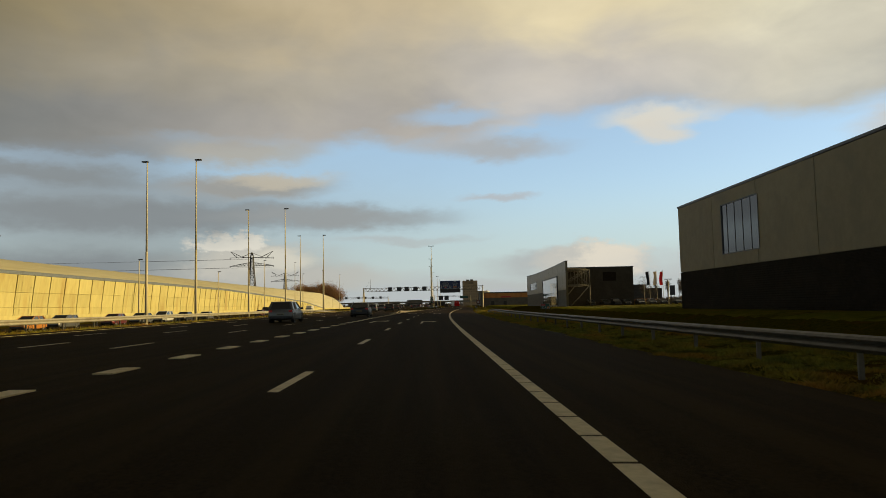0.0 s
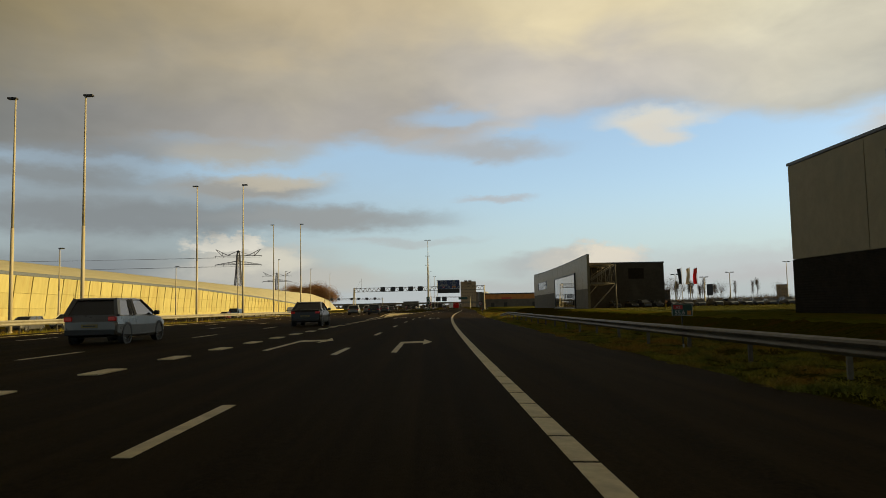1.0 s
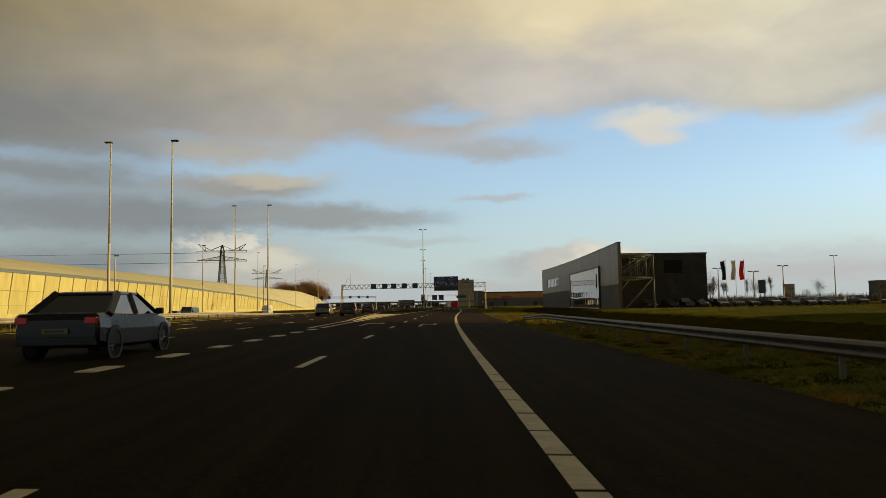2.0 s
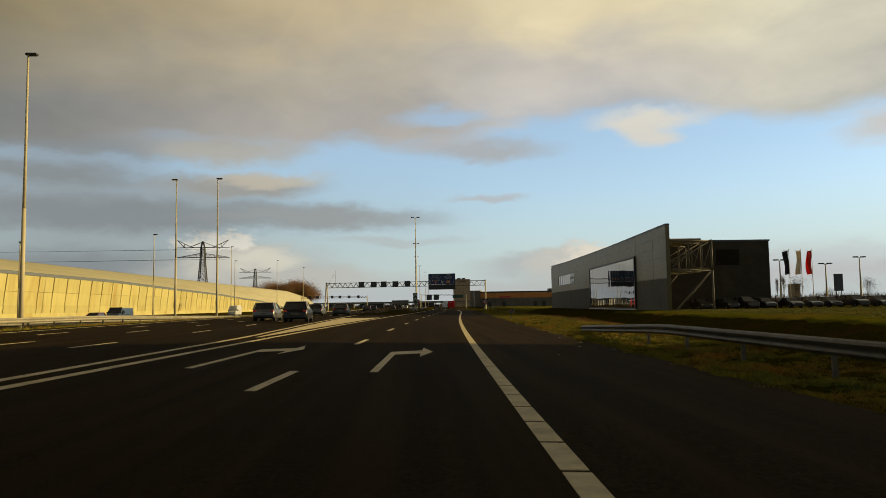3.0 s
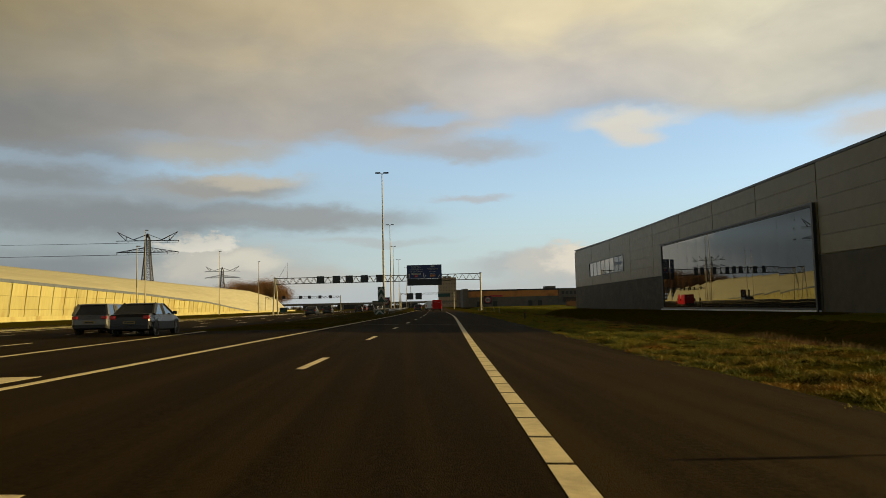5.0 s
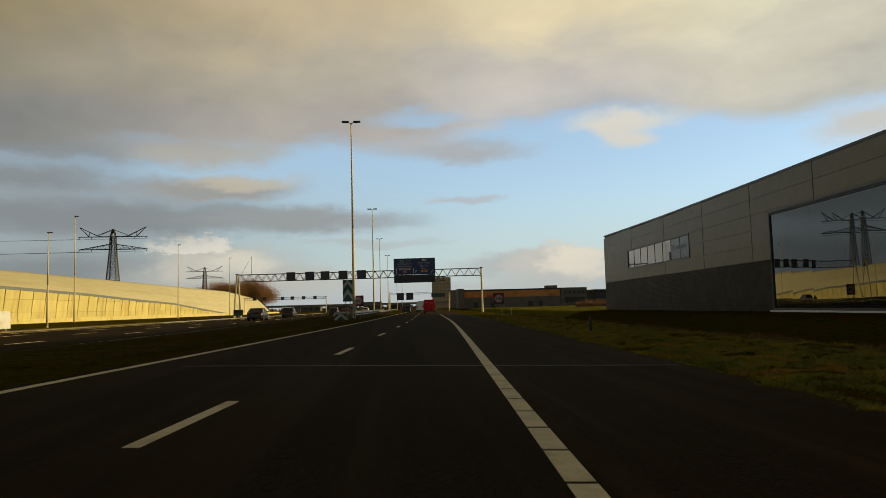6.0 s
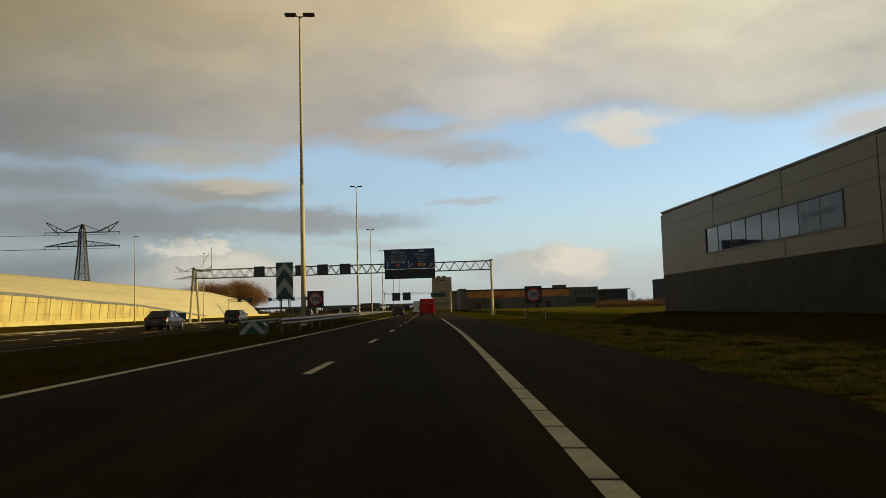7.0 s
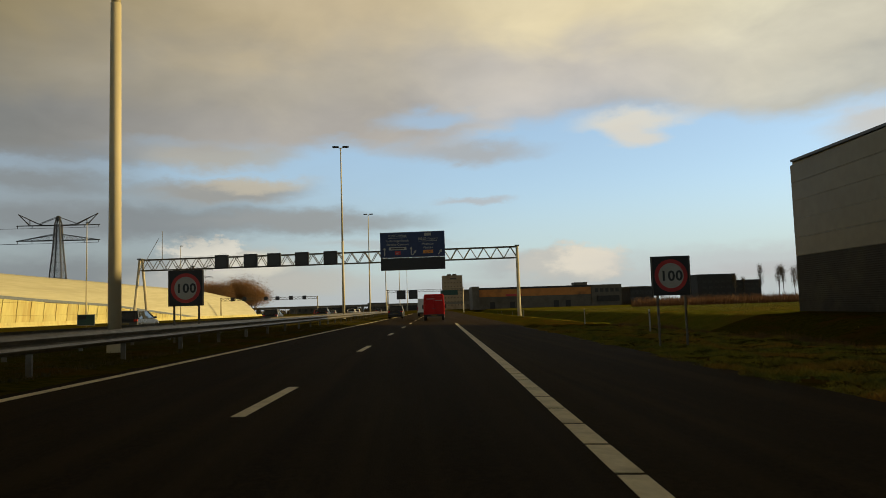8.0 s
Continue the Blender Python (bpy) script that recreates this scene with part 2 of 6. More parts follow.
ASPHALT = asphalt_material("asphalt", 1.6)
ASPHALT_SIDE = asphalt_material("shoulder_asphalt", 2.0)
GRASS = grass_material()
LAWN_TURF = turf_material()
PAINT = material("road_paint", (0.76, 0.63, 0.35), (0.64, 0.53, 0.29), rough=0.75, scale=9.0, bump=0.2, stain=(0.50, 0.405, 0.22), stain_scale=1.7, space="World")
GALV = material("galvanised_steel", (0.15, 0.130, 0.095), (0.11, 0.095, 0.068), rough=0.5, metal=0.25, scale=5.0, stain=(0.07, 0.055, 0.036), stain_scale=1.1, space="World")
# one steel, darkened for the shaded verge rail, lightened for the sunlit left rails
GALV_SHADED = material("shaded_galvanised_steel", (0.085, 0.072, 0.050), (0.062, 0.052, 0.036), rough=0.55, metal=0.25, scale=5.0, stain=(0.042, 0.033, 0.022), stain_scale=1.1, space="World")
GALV_LIT = material("sunlit_galvanised_steel", (0.40, 0.37, 0.28), (0.33, 0.30, 0.225), rough=0.5, metal=0.1, scale=4.0, stain=(0.24, 0.21, 0.15), stain_scale=0.9, space="World")
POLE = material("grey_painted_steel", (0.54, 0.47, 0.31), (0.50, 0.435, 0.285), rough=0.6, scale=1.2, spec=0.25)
CANOPY = material("grey_canopy_steel", (0.13, 0.118, 0.09), (0.105, 0.095, 0.073), rough=0.6, scale=1.5, spec=0.25)
LATTICE = material("weathered_steel", (0.050, 0.050, 0.050), (0.035, 0.035, 0.035), rough=0.6, metal=0.3, scale=2.0)
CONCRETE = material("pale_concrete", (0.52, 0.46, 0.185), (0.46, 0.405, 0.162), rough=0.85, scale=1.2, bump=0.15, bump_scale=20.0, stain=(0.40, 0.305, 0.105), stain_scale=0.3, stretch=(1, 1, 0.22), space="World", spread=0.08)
CONCRETE_TOP = material("pale_roof_membrane", (0.47, 0.435, 0.29), (0.41, 0.38, 0.25), rough=0.8, scale=1.6, stain=(0.39, 0.355, 0.235), stain_scale=0.5, stretch=(1, 0.06, 1), bump=0.4, bump_scale=2.5, space="World")
JOINT = material("shaded_joint_mortar", (0.38, 0.30, 0.12), (0.30, 0.23, 0.09), rough=0.9, scale=2.0, space="World")
STRIP = material("blue_grey_coping", (0.15, 0.17, 0.185), (0.115, 0.13, 0.14), rough=0.5, scale=2.0, space="World")
CLAD = material("taupe_cladding", (0.245, 0.200, 0.118), (0.222, 0.180, 0.106), rough=0.6, spec=0.25, scale=1.4, stain=(0.20, 0.164, 0.100), stain_scale=0.25, space="World", spread=0.05)
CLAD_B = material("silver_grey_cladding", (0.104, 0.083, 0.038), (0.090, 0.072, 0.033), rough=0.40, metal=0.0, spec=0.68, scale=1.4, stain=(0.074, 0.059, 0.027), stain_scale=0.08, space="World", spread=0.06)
PLINTH = material("dark_plinth", (0.018, 0.0135, 0.008), (0.013, 0.0098, 0.006), spec=0.10, rough=0.85, scale=3.0, stain=(0.023, 0.0175, 0.011), stain_scale=0.4, space="World")
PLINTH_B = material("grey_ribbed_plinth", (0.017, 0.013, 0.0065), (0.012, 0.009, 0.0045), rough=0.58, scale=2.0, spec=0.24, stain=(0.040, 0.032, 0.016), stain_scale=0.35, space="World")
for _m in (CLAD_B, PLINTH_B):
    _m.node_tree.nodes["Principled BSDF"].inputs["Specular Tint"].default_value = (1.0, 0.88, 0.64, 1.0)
PLINTH_C = material("plain_concrete_plinth", (0.080, 0.066, 0.040), (0.066, 0.054, 0.033), rough=0.65, scale=1.5, spec=0.3, bump=0.1, bump_scale=15.0, stain=(0.055, 0.045, 0.027), stain_scale=0.3, space="World")
BLACKBOX = material("black_cladding", (0.046, 0.039, 0.028), (0.036, 0.031, 0.022), rough=0.8, spec=0.12, scale=2.0, stain=(0.056, 0.048, 0.034), stain_scale=0.3, space="World")
FRAME = material("dark_window_frame", (0.03, 0.03, 0.032), (0.02, 0.02, 0.022), rough=0.4, scale=4.0)
GLASS = glass_material("dark_glazing", (0.020, 0.024, 0.028))
MIRROR = glass_material("mirror_glazing", (0.118, 0.123, 0.122), 0.015)
MIRROR.node_tree.nodes["Principled BSDF"].inputs["Metallic"].default_value = 0.9
BLACK = material("black_paint", (0.012, 0.012, 0.013), (0.008, 0.008, 0.009), rough=0.4, scale=4.0)
WHITE_PAINT = material("white_paint", (0.72, 0.72, 0.70), (0.64, 0.64, 0.62), rough=0.5, scale=3.0)


# ---- helpers ----


def part(name, bm, mat, parent=None, label="", smooth=False):
    """Links a bmesh as one mesh object, under a thing or a part where one is given."""
    me = bpy.data.meshes.new(name)
    bmesh.ops.recalc_face_normals(bm, faces=bm.faces)
    bm.to_mesh(me)
    bm.free()
    for m in mat if isinstance(mat, (list, tuple)) else (mat,):
        me.materials.append(m)
    if smooth:
        for poly in me.polygons:
            poly.use_smooth = True
    ob = new(name, me)
    if parent is not None:
        ob.parent = parent
    if label:
        tagged(ob, label)
    return ob


def thing(name, m, label, category, group="", kind=""):
    ob = new(name)
    ob.empty_display_size = 0.3
    ob.matrix_world = m
    return tagged(ob, label, category, group, kind)


def box(bm, x0, x1, y0, y1, z0, z1, mi=0, bevel=0.0):
    vs = [bm.verts.new((x, y, z)) for z in (z0, z1) for y in (y0, y1) for x in (x0, x1)]
    faces = [bm.faces.new([vs[i] for i in q]) for q in ((0, 2, 3, 1), (4, 5, 7, 6), (0, 1, 5, 4), (2, 6, 7, 3), (0, 4, 6, 2), (1, 3, 7, 5))]
    for f in faces:
        f.material_index = mi
    if bevel:
        es = list({e for f in faces for e in f.edges})
        bmesh.ops.bevel(bm, geom=es, offset=bevel, segments=2, affect="EDGES", profile=0.6)
    return vs


def tube(bm, a, b, r0, r1=None, n=8, mi=0):
    """A tapered bar from a to b."""
    a, b = Vector(a), Vector(b)
    r1 = r0 if r1 is None else r1
    ax = (b - a).normalized()
    up = Vector((0, 0, 1)) if abs(ax.z) < 0.9 else Vector((1, 0, 0))
    s = ax.cross(up).normalized()
    t = s.cross(ax)
    rings = []
    for p, r in ((a, r0), (b, r1)):
        rings.append([bm.verts.new(p + (s * math.cos(k * math.tau / n) + t * math.sin(k * math.tau / n)) * r) for k in range(n)])
    for k in range(n):
        bm.faces.new((rings[0][k], rings[0][(k + 1) % n], rings[1][(k + 1) % n], rings[1][k])).material_index = mi
    bm.faces.new(rings[0][::-1]).material_index = mi
    bm.faces.new(rings[1]).material_index = mi


def beam(bm, a, b, w, mi=0):
    tube(bm, a, b, w * 0.7071, None, 4, mi)


def extrude_profile(bm, profile, along, closed=True, mi=0):
    """Sweeps a list of (offset, height) along points given as (x, y, z, nx, ny)."""
    rows = []
    for x, y, z, nx, ny in along:
        rows.append([bm.verts.new((x + nx * u, y + ny * u, z + v)) for u, v in profile])
    n = len(profile)
    for r0, r1 in zip(rows, rows[1:]):
        for k in range(n if closed else n - 1):
            bm.faces.new((r0[k], r0[(k + 1) % n], r1[(k + 1) % n], r1[k])).material_index = mi
    if closed:
        bm.faces.new(rows[0][::-1]).material_index = mi
        bm.faces.new(rows[-1]).material_index = mi


# ---- the lie of the land ----


def lane_x(y):
    """The dashed line between the two exit lanes: straight at first, then a long bend to the right."""
    if y <= 0:
        return 0.0
    s = min(y, 245.0) / 100
    x = 0.134 * s ** 2 + 1.674 * s ** 3 - 0.452 * s ** 4
    return x + max(y - 245.0, 0.0) * 0.042


MAIN = ((-400, -3.3), (0, -3.3), (40, -3.2), (70, -2.95), (96, -2.8), (110, -2.7), (126, -3.3), (142, -3.75), (160, -4.1), (190, -4.2), (210, -3.8), (240, -3.6), (300, -3.0), (383, -0.6), (500, 4.0), (4000, 150.0))


def main_x(y):
    """The right-hand edge line of the main carriageway."""
    xs, ys = zip(*MAIN)
    return float(np.interp(y, xs, ys))


def heading(f, y):
    """The angle, in degrees, by which a line of the road is turned at y."""
    return -math.degrees(math.atan2(f(y + 0.5) - f(y - 0.5), 1.0))


def road_z(x, y):
    u = x - lane_x(y)
    return 0.029 * (1.75 - u) if u > -3.3 else 0.146


GROUND = ((-4000, 0.0), (-66, 0.0), (-60, -0.6), (-27, -0.6), (-23.5, 0.05), (-20.5, 0.10), (-3.3, 0.10), (7.4, -0.24), (8.2, -0.26), (10.5, -0.28), (13.0, -0.31), (14.8, -0.42), (16.6, -0.95), (18.4, -1.32), (20.0, -1.35),
          (22.0, -0.9), (25.0, -0.05), (29.0, 0.10), (60.0, 0.10), (4000, 0.0))


def ground_z(x, y):
    us, zs = zip(*GROUND)
    return float(np.interp(x - lane_x(y), us, zs))


def lumps(x, y):
    """The unevenness of the verge, without the road's fall."""
    nz = noise.noise
    return 0.13 * nz(Vector((x * 0.5, y * 0.5, 0))) + 0.10 * nz(Vector((x * 1.1, y * 1.1, 9))) + 0.07 * nz(Vector((x * 1.9, y * 1.9, 3)))


def strip_sheet(name, lines, mat, top, thick, parent=None):
    """A sheet between the x-lines given for each y, with its underside; top(x, y) gives the height."""
    bm = bmesh.new()
    prev = None
    for y, xs in lines:
        row = [bm.verts.new((x, y, top(x, y))) for x in xs]
        row += [bm.verts.new((x, y, top(x, y) - thick)) for x in reversed(xs)]
        if prev:
            n = len(row)
            for k in range(n):
                bm.faces.new((prev[k], prev[(k + 1) % n], row[(k + 1) % n], row[k]))
        prev = row
    return part(name, bm, mat, parent)


ys_road = [-120 + 4.0 * k for k in range(150)] + [480 + 40.0 * k for k in range(40)]


def build_ground():
    us = sorted({-4000, -2000, -1000, -500, -250, -150, *range(-100, -20, 8), -18, -12, -8, -5, -3.3, 0, 4, 7.2, *[7.6 + 0.28 * k for k in range(32)], *[16.6 + 0.5 * k for k in range(21)], 27, 29, 33, 38, 45, 60, 80, 120, 200, 400, 900, 2000, 4000})
    ys = sorted({-600, -300, -150, *[-120 + 6 * k for k in range(20)], *[0.0 + 0.5 * k for k in range(560)], *[280.0 + 1.0 * k for k in range(50)], *[330 + 20.0 * k for k in range(20)], 800, 1000, 1400, 2000, 3000, 4500})
    nz = noise.noise
    verts, faces = [], []
    for y in ys:
        for u in us:
            x = lane_x(y) + u
            z = ground_z(x, y)
            if 7.7 < u < 28 and -10 < y < 330:
                z += lumps(x, y)
            if main_x(y) + 1.3 < x < lane_x(y) - 4.6 and y > 178:
                z += 0.16 + 0.07 * nz(Vector((x * 0.9, y * 0.9, 5)))
            verts.append((x, y, z))
    n = len(us)
    for j in range(len(ys) - 1):
        for i in range(n - 1):
            a = j * n + i
            faces.append((a, a + 1, a + n + 1, a + n))
    me = bpy.data.meshes.new("ground")
    me.from_pydata(verts, [], faces)
    me.materials.append(GRASS)
    me.materials.append(LAWN_TURF)
    for poly in me.polygons:
        poly.use_smooth = True
        j, i = divmod(poly.index, n - 1)
        u, y = us[i], ys[j]
        if (24.5 <= u < 400 and 20 <= y < 186) or (13.5 <= u < 400 and 282 <= y < 560):
            poly.material_index = 1
    tagged(new("ground", me), "rough winter grass verge and flat fields", "grass", kind="structure")


def build_roads():
    right, left = [], []
    for y in ys_road:
        c, m = lane_x(y), main_x(y)
        in_edge = m + 1.0 if y < 182 else c - 4.3
        right.append((y, sorted({in_edge, c - 3.3 if c - 3.3 > in_edge else in_edge + 0.02, c - 1.5, c, c + 1.2, c + 2.4, c + 3.0, c + 3.62})))
        left.append((y, [m - 15.8, m - 13, m - 10, m - 5, m - 2, m + 1.0 - 0.002]))
    right = [(y, xs if len(xs) == 8 else [xs[0] + (xs[-1] - xs[0]) * k / 7 for k in range(8)]) for y, xs in right]
    side = [(y, [lane_x(y) + u for u in (3.622, 5.0, 6.4, 7.6)]) for y in ys_road]
    tagged(strip_sheet("road_shoulder", side, ASPHALT_SIDE, road_z, 0.3), "paler, less worn asphalt of the hard shoulder", "road", kind="structure")
    tagged(strip_sheet("road_exit", right, ASPHALT, road_z, 0.3), "dark worn asphalt of the two exit lanes", "road", kind="structure")
    tagged(strip_sheet("road_main", left, ASPHALT, road_z, 0.3), "dark worn asphalt of the main carriageway", "road", kind="structure")
    far = [(y, [main_x(y) - 46, main_x(y) - 38, main_x(y) - 30]) for y in ys_road]
    tagged(strip_sheet("road_oncoming", far, ASPHALT, lambda x, y: -0.5, 0.3), "dark asphalt of the oncoming carriageway", "road", kind="structure")


build_ground()
build_roads()


# ---- road markings ----


def slab(length, width, height=0.0):
    bm = bmesh.new()
    box(bm, -width / 2, width / 2, 0, length, -0.02, height, bevel=0.0)
    me = bpy.data.meshes.new("dash")
    bmesh.ops.recalc_face_normals(bm, faces=bm.faces)
    bm.to_mesh(me)
    bm.free()
    me.materials.append(PAINT)
    return me


def lay(mesh, name, parent, f, off, y):
    """One piece of paint on the line f(y) + off, turned and tilted as the road lies."""
    ob = new(name, mesh)
    x = f(y) + off
    fall = road_z(x + 0.05, y) - road_z(x - 0.05, y)
    ob.matrix_world = pose(x, y, road_z(x, y) + 0.004, 0, -math.degrees(math.atan2(fall, 0.1)), heading(f, y + 1))
    ob.parent = parent
    return ob


def marking(name, label):
    return tagged(new(name), label, "road marking", kind="structure")


DASH_0 = 9.84


def build_markings():
    dash = slab(3.0, 0.15)
    lane = marking("lane_line", "worn white dashes between the exit lanes")
    for k in range(-3, 45):
        lay(dash, "dash", lane, lane_x, 0, DASH_0 + 12 * k + (-0.3 if 13 <= k <= 16 else 0))
    block = slab(1.15, 0.34)
    blocks = marking("block_line", "wide short white blocks beside the main carriageway")
    for k in range(-6, 24):
        lay(block, "block", blocks, lane_x, -3.3, 8.8 + 3.52 * k)
    for n in (1, 2, 3):
        main = marking("main_lane_line", "thin white dashes between the main lanes")
        for k in range(-2, 34):
            lay(dash, "dash", main, main_x, -3.5 * n, 8.0 + 12 * k + (0, 0.8, 2.6, 1.4)[n])
    # the right-hand edge line is laid in short profiled blocks with narrow joints
    edge = marking("edge_line", "white edge line of short thick blocks with open joints")
    piece = slab(1.05, 0.21, 0.001)
    for k in range(260):
        lay(piece, "block", edge, lane_x, 3.5, -6.87 + 1.13 * k)
    line = slab(4.0, 0.20)
    inner = marking("inner_edge_line", "white edge line along the grass wedge")
    for k in range(75):
        lay(line, "segment", inner, lane_x, -3.3 - 0.1 * min(1, k / 6), 93.0 + 4.0 * k)
    main_edge = marking("main_edge_line", "white edge line of the main carriageway")
    for k in range(80):
        lay(line, "segment", main_edge, main_x, 0, 93.0 + 4.0 * k)
    left_edge = marking("left_edge_line", "white left edge line of the main carriageway")
    for k in range(100):
        lay(line, "segment", left_edge, main_x, -14.0, -40 + 4.0 * k)
    # an expansion seam across the exit lanes
    bm = bmesh.new()
    xs = [lane_x(186.0) + u for u in (-4.2, -2, 0, 2, 4, 6, 7.4)]
    row = [[bm.verts.new((x, y, road_z(x, 186.0) + z)) for y, z in ((186.0, 0.006), (186.045, 0.006), (186.045, -0.02), (186.0, -0.02))] for x in xs]
    for r0, r1 in zip(row, row[1:]):
        for q in range(4):
            bm.faces.new((r0[q], r0[(q + 1) % 4], r1[(q + 1) % 4], r1[q]))
    tagged(part("road_seam", bm, GALV), "thin pale expansion seam across the asphalt", "road seam", kind="structure")
    # the solid white wedge of the gore
    bm = bmesh.new()
    prev = None
    for k in range(24):
        y = 110.0 + k * 1.85
        a, b = main_x(y) + 0.42, lane_x(y) - 3.4 - 0.5
        if b < a + 0.05:
            b = a + 0.05
        row = [bm.verts.new((x, y, road_z(x, y) + dz)) for x, dz in ((a, 0.004), (b, 0.004), (b, -0.02), (a, -0.02))]
        if prev:
            for q in range(4):
                bm.faces.new((prev[q], prev[(q + 1) % 4], row[(q + 1) % 4], row[q]))
        else:
            bm.faces.new(row)
        prev = row
    bm.faces.new(prev[::-1])
    tagged(part("gore_wedge", bm, PAINT), "solid white painted wedge where the roads part", "road marking", kind="structure")


build_markings()

# ---- painted arrows ----


def arrow(y0, x_off, length):
    """A bent lane arrow: a shaft along the lane, a kink to the right and a head, as one slab of paint."""
    bm = bmesh.new()
    pts = [(-0.07, 0), (0.07, 0), (0.07, 4.67), (0.66, 5.24), (0.68, 4.08), (0.95, 5.9), (0.67, 7.65), (0.67, 6.38), (-0.08, 5.6)]
    pts = [(x, y * length / 5.6) for x, y in pts]
    top = [bm.verts.new((x, y, 0.0)) for x, y in pts]
    low = [bm.verts.new((x, y, -0.02)) for x, y in pts]
    bm.faces.new(top)
    for k in range(len(pts)):
        q = (k + 1) % len(pts)
        bm.faces.new((top[k], low[k], low[q], top[q]))
    ob = part("lane_arrow", bm, PAINT)
    x = lane_x(y0) + x_off
    ob.matrix_world = pose(x, y0, road_z(x, y0) + 0.004, 0, 1.66, heading(lane_x, y0))
    return tagged(ob, "white bent lane arrow pointing right, worn paint", "road marking", "lane arrows", "structure")


for y0 in (46.9, 96.8):
    arrow(y0, 1.37, 5.6)
    arrow(y0 + 0.4, -1.95, 5.6)


# ---- crash barriers ----

W_BEAM = [(0.0, 0.0), (0.05, 0.03), (0.08, 0.07), (0.05, 0.12), (0.0, 0.155), (0.05, 0.19), (0.08, 0.235), (0.05, 0.28), (0.0, 0.31), (-0.012, 0.31), (0.036, 0.28), (0.066, 0.235), (0.036, 0.19),
          (-0.014, 0.155), (0.036, 0.12), (0.066, 0.07), (0.036, 0.03), (-0.012, 0.0)]


def post_mesh():
    bm = bmesh.new()
    box(bm, -0.05, 0.05, -0.025, 0.025, -0.75, 0.02)
    box(bm, -0.02, 0.06, -0.05, 0.05, -0.02, 0.16)
    me = bpy.data.meshes.new("post")
    bmesh.ops.recalc_face_normals(bm, faces=bm.faces)
    bm.to_mesh(me)
    bm.free()
    me.materials.append(GALV)
    return me


POST = post_mesh()


def barrier(name, line, y0, y1, side, label, step=4.0, sink=0.0, end_drop=False, base=None, spacing=4.0, steel=None):
    """A steel barrier along x = line(y): beams of W section in lengths of step, on posts. side: which way the beam faces."""
    root = tagged(new(name), label, "crash barrier", "crash barriers", "structure")
    base = base or (lambda y: ground_z(line(y), y))

    def level(y):
        z = base(y) + 0.46 - sink
        if end_drop and y > y1 - 14:
            z -= 0.42 * (y - (y1 - 14)) / 14
        return z

    y = y0
    while y < y1 - 0.01:
        e = min(y + step, y1)
        bm = bmesh.new()
        along = []
        for k in range(3):
            v = y + (e + 0.03 - y) * k / 2
            a = radians(heading(line, v))
            along.append((line(v), v, level(v), side * math.cos(a), side * math.sin(a)))
        extrude_profile(bm, W_BEAM, along)
        part("rail", bm, steel or GALV, root)
        y = e
    y = y0 + 0.8
    while y < y1:
        p = new("post", POST)
        p.matrix_world = pose(line(y) - 0.09 * side, y, level(y) + 0.02, 0, 0, heading(line, y) + (0 if side > 0 else 180))
        p.parent = root
        y += spacing
    return root


barrier("barrier_verge", lambda y: lane_x(y) + 9.45, -28, 120.8, -1, "weathered galvanised crash barrier on short posts beside the verge, darkened as in shade", end_drop=True, steel=GALV_SHADED, base=lambda y: ground_z(lane_x(y) + 9.45, y) - 0.03)
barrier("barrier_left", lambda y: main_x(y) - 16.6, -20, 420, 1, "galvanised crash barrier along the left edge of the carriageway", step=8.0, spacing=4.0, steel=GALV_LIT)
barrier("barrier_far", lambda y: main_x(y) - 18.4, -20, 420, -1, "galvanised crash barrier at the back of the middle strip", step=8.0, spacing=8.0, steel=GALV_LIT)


def wedge_right(y):
    return float(np.interp(y, (230, 240, 260, 300, 383, 480), (3.75, 4.45, 4.6, 5.6, 6.6, 9.5)))


def wedge_left(y):
    return float(np.interp(y, (230, 240, 260, 300, 383, 480), (2.6, 1.9, 1.5, 1.4, 1.9, 6.0)))


barrier("barrier_wedge_right", wedge_right, 233.6, 420, 1, "weathered galvanised barrier of the grass wedge", base=lambda y: 0.14)
barrier("barrier_wedge_left", wedge_left, 233.6, 420, -1, "weathered galvanised barrier at the back of the wedge", base=lambda y: 0.14)


# ---- the land tunnel ----


def fold_z(y):
    return float(np.interp(y, (60, 200, 268, 311, 366, 400, 440, 486, 530), (8.7, 8.7, 8.5, 7.7, 6.8, 5.8, 4.9, 2.6, 0.6)))


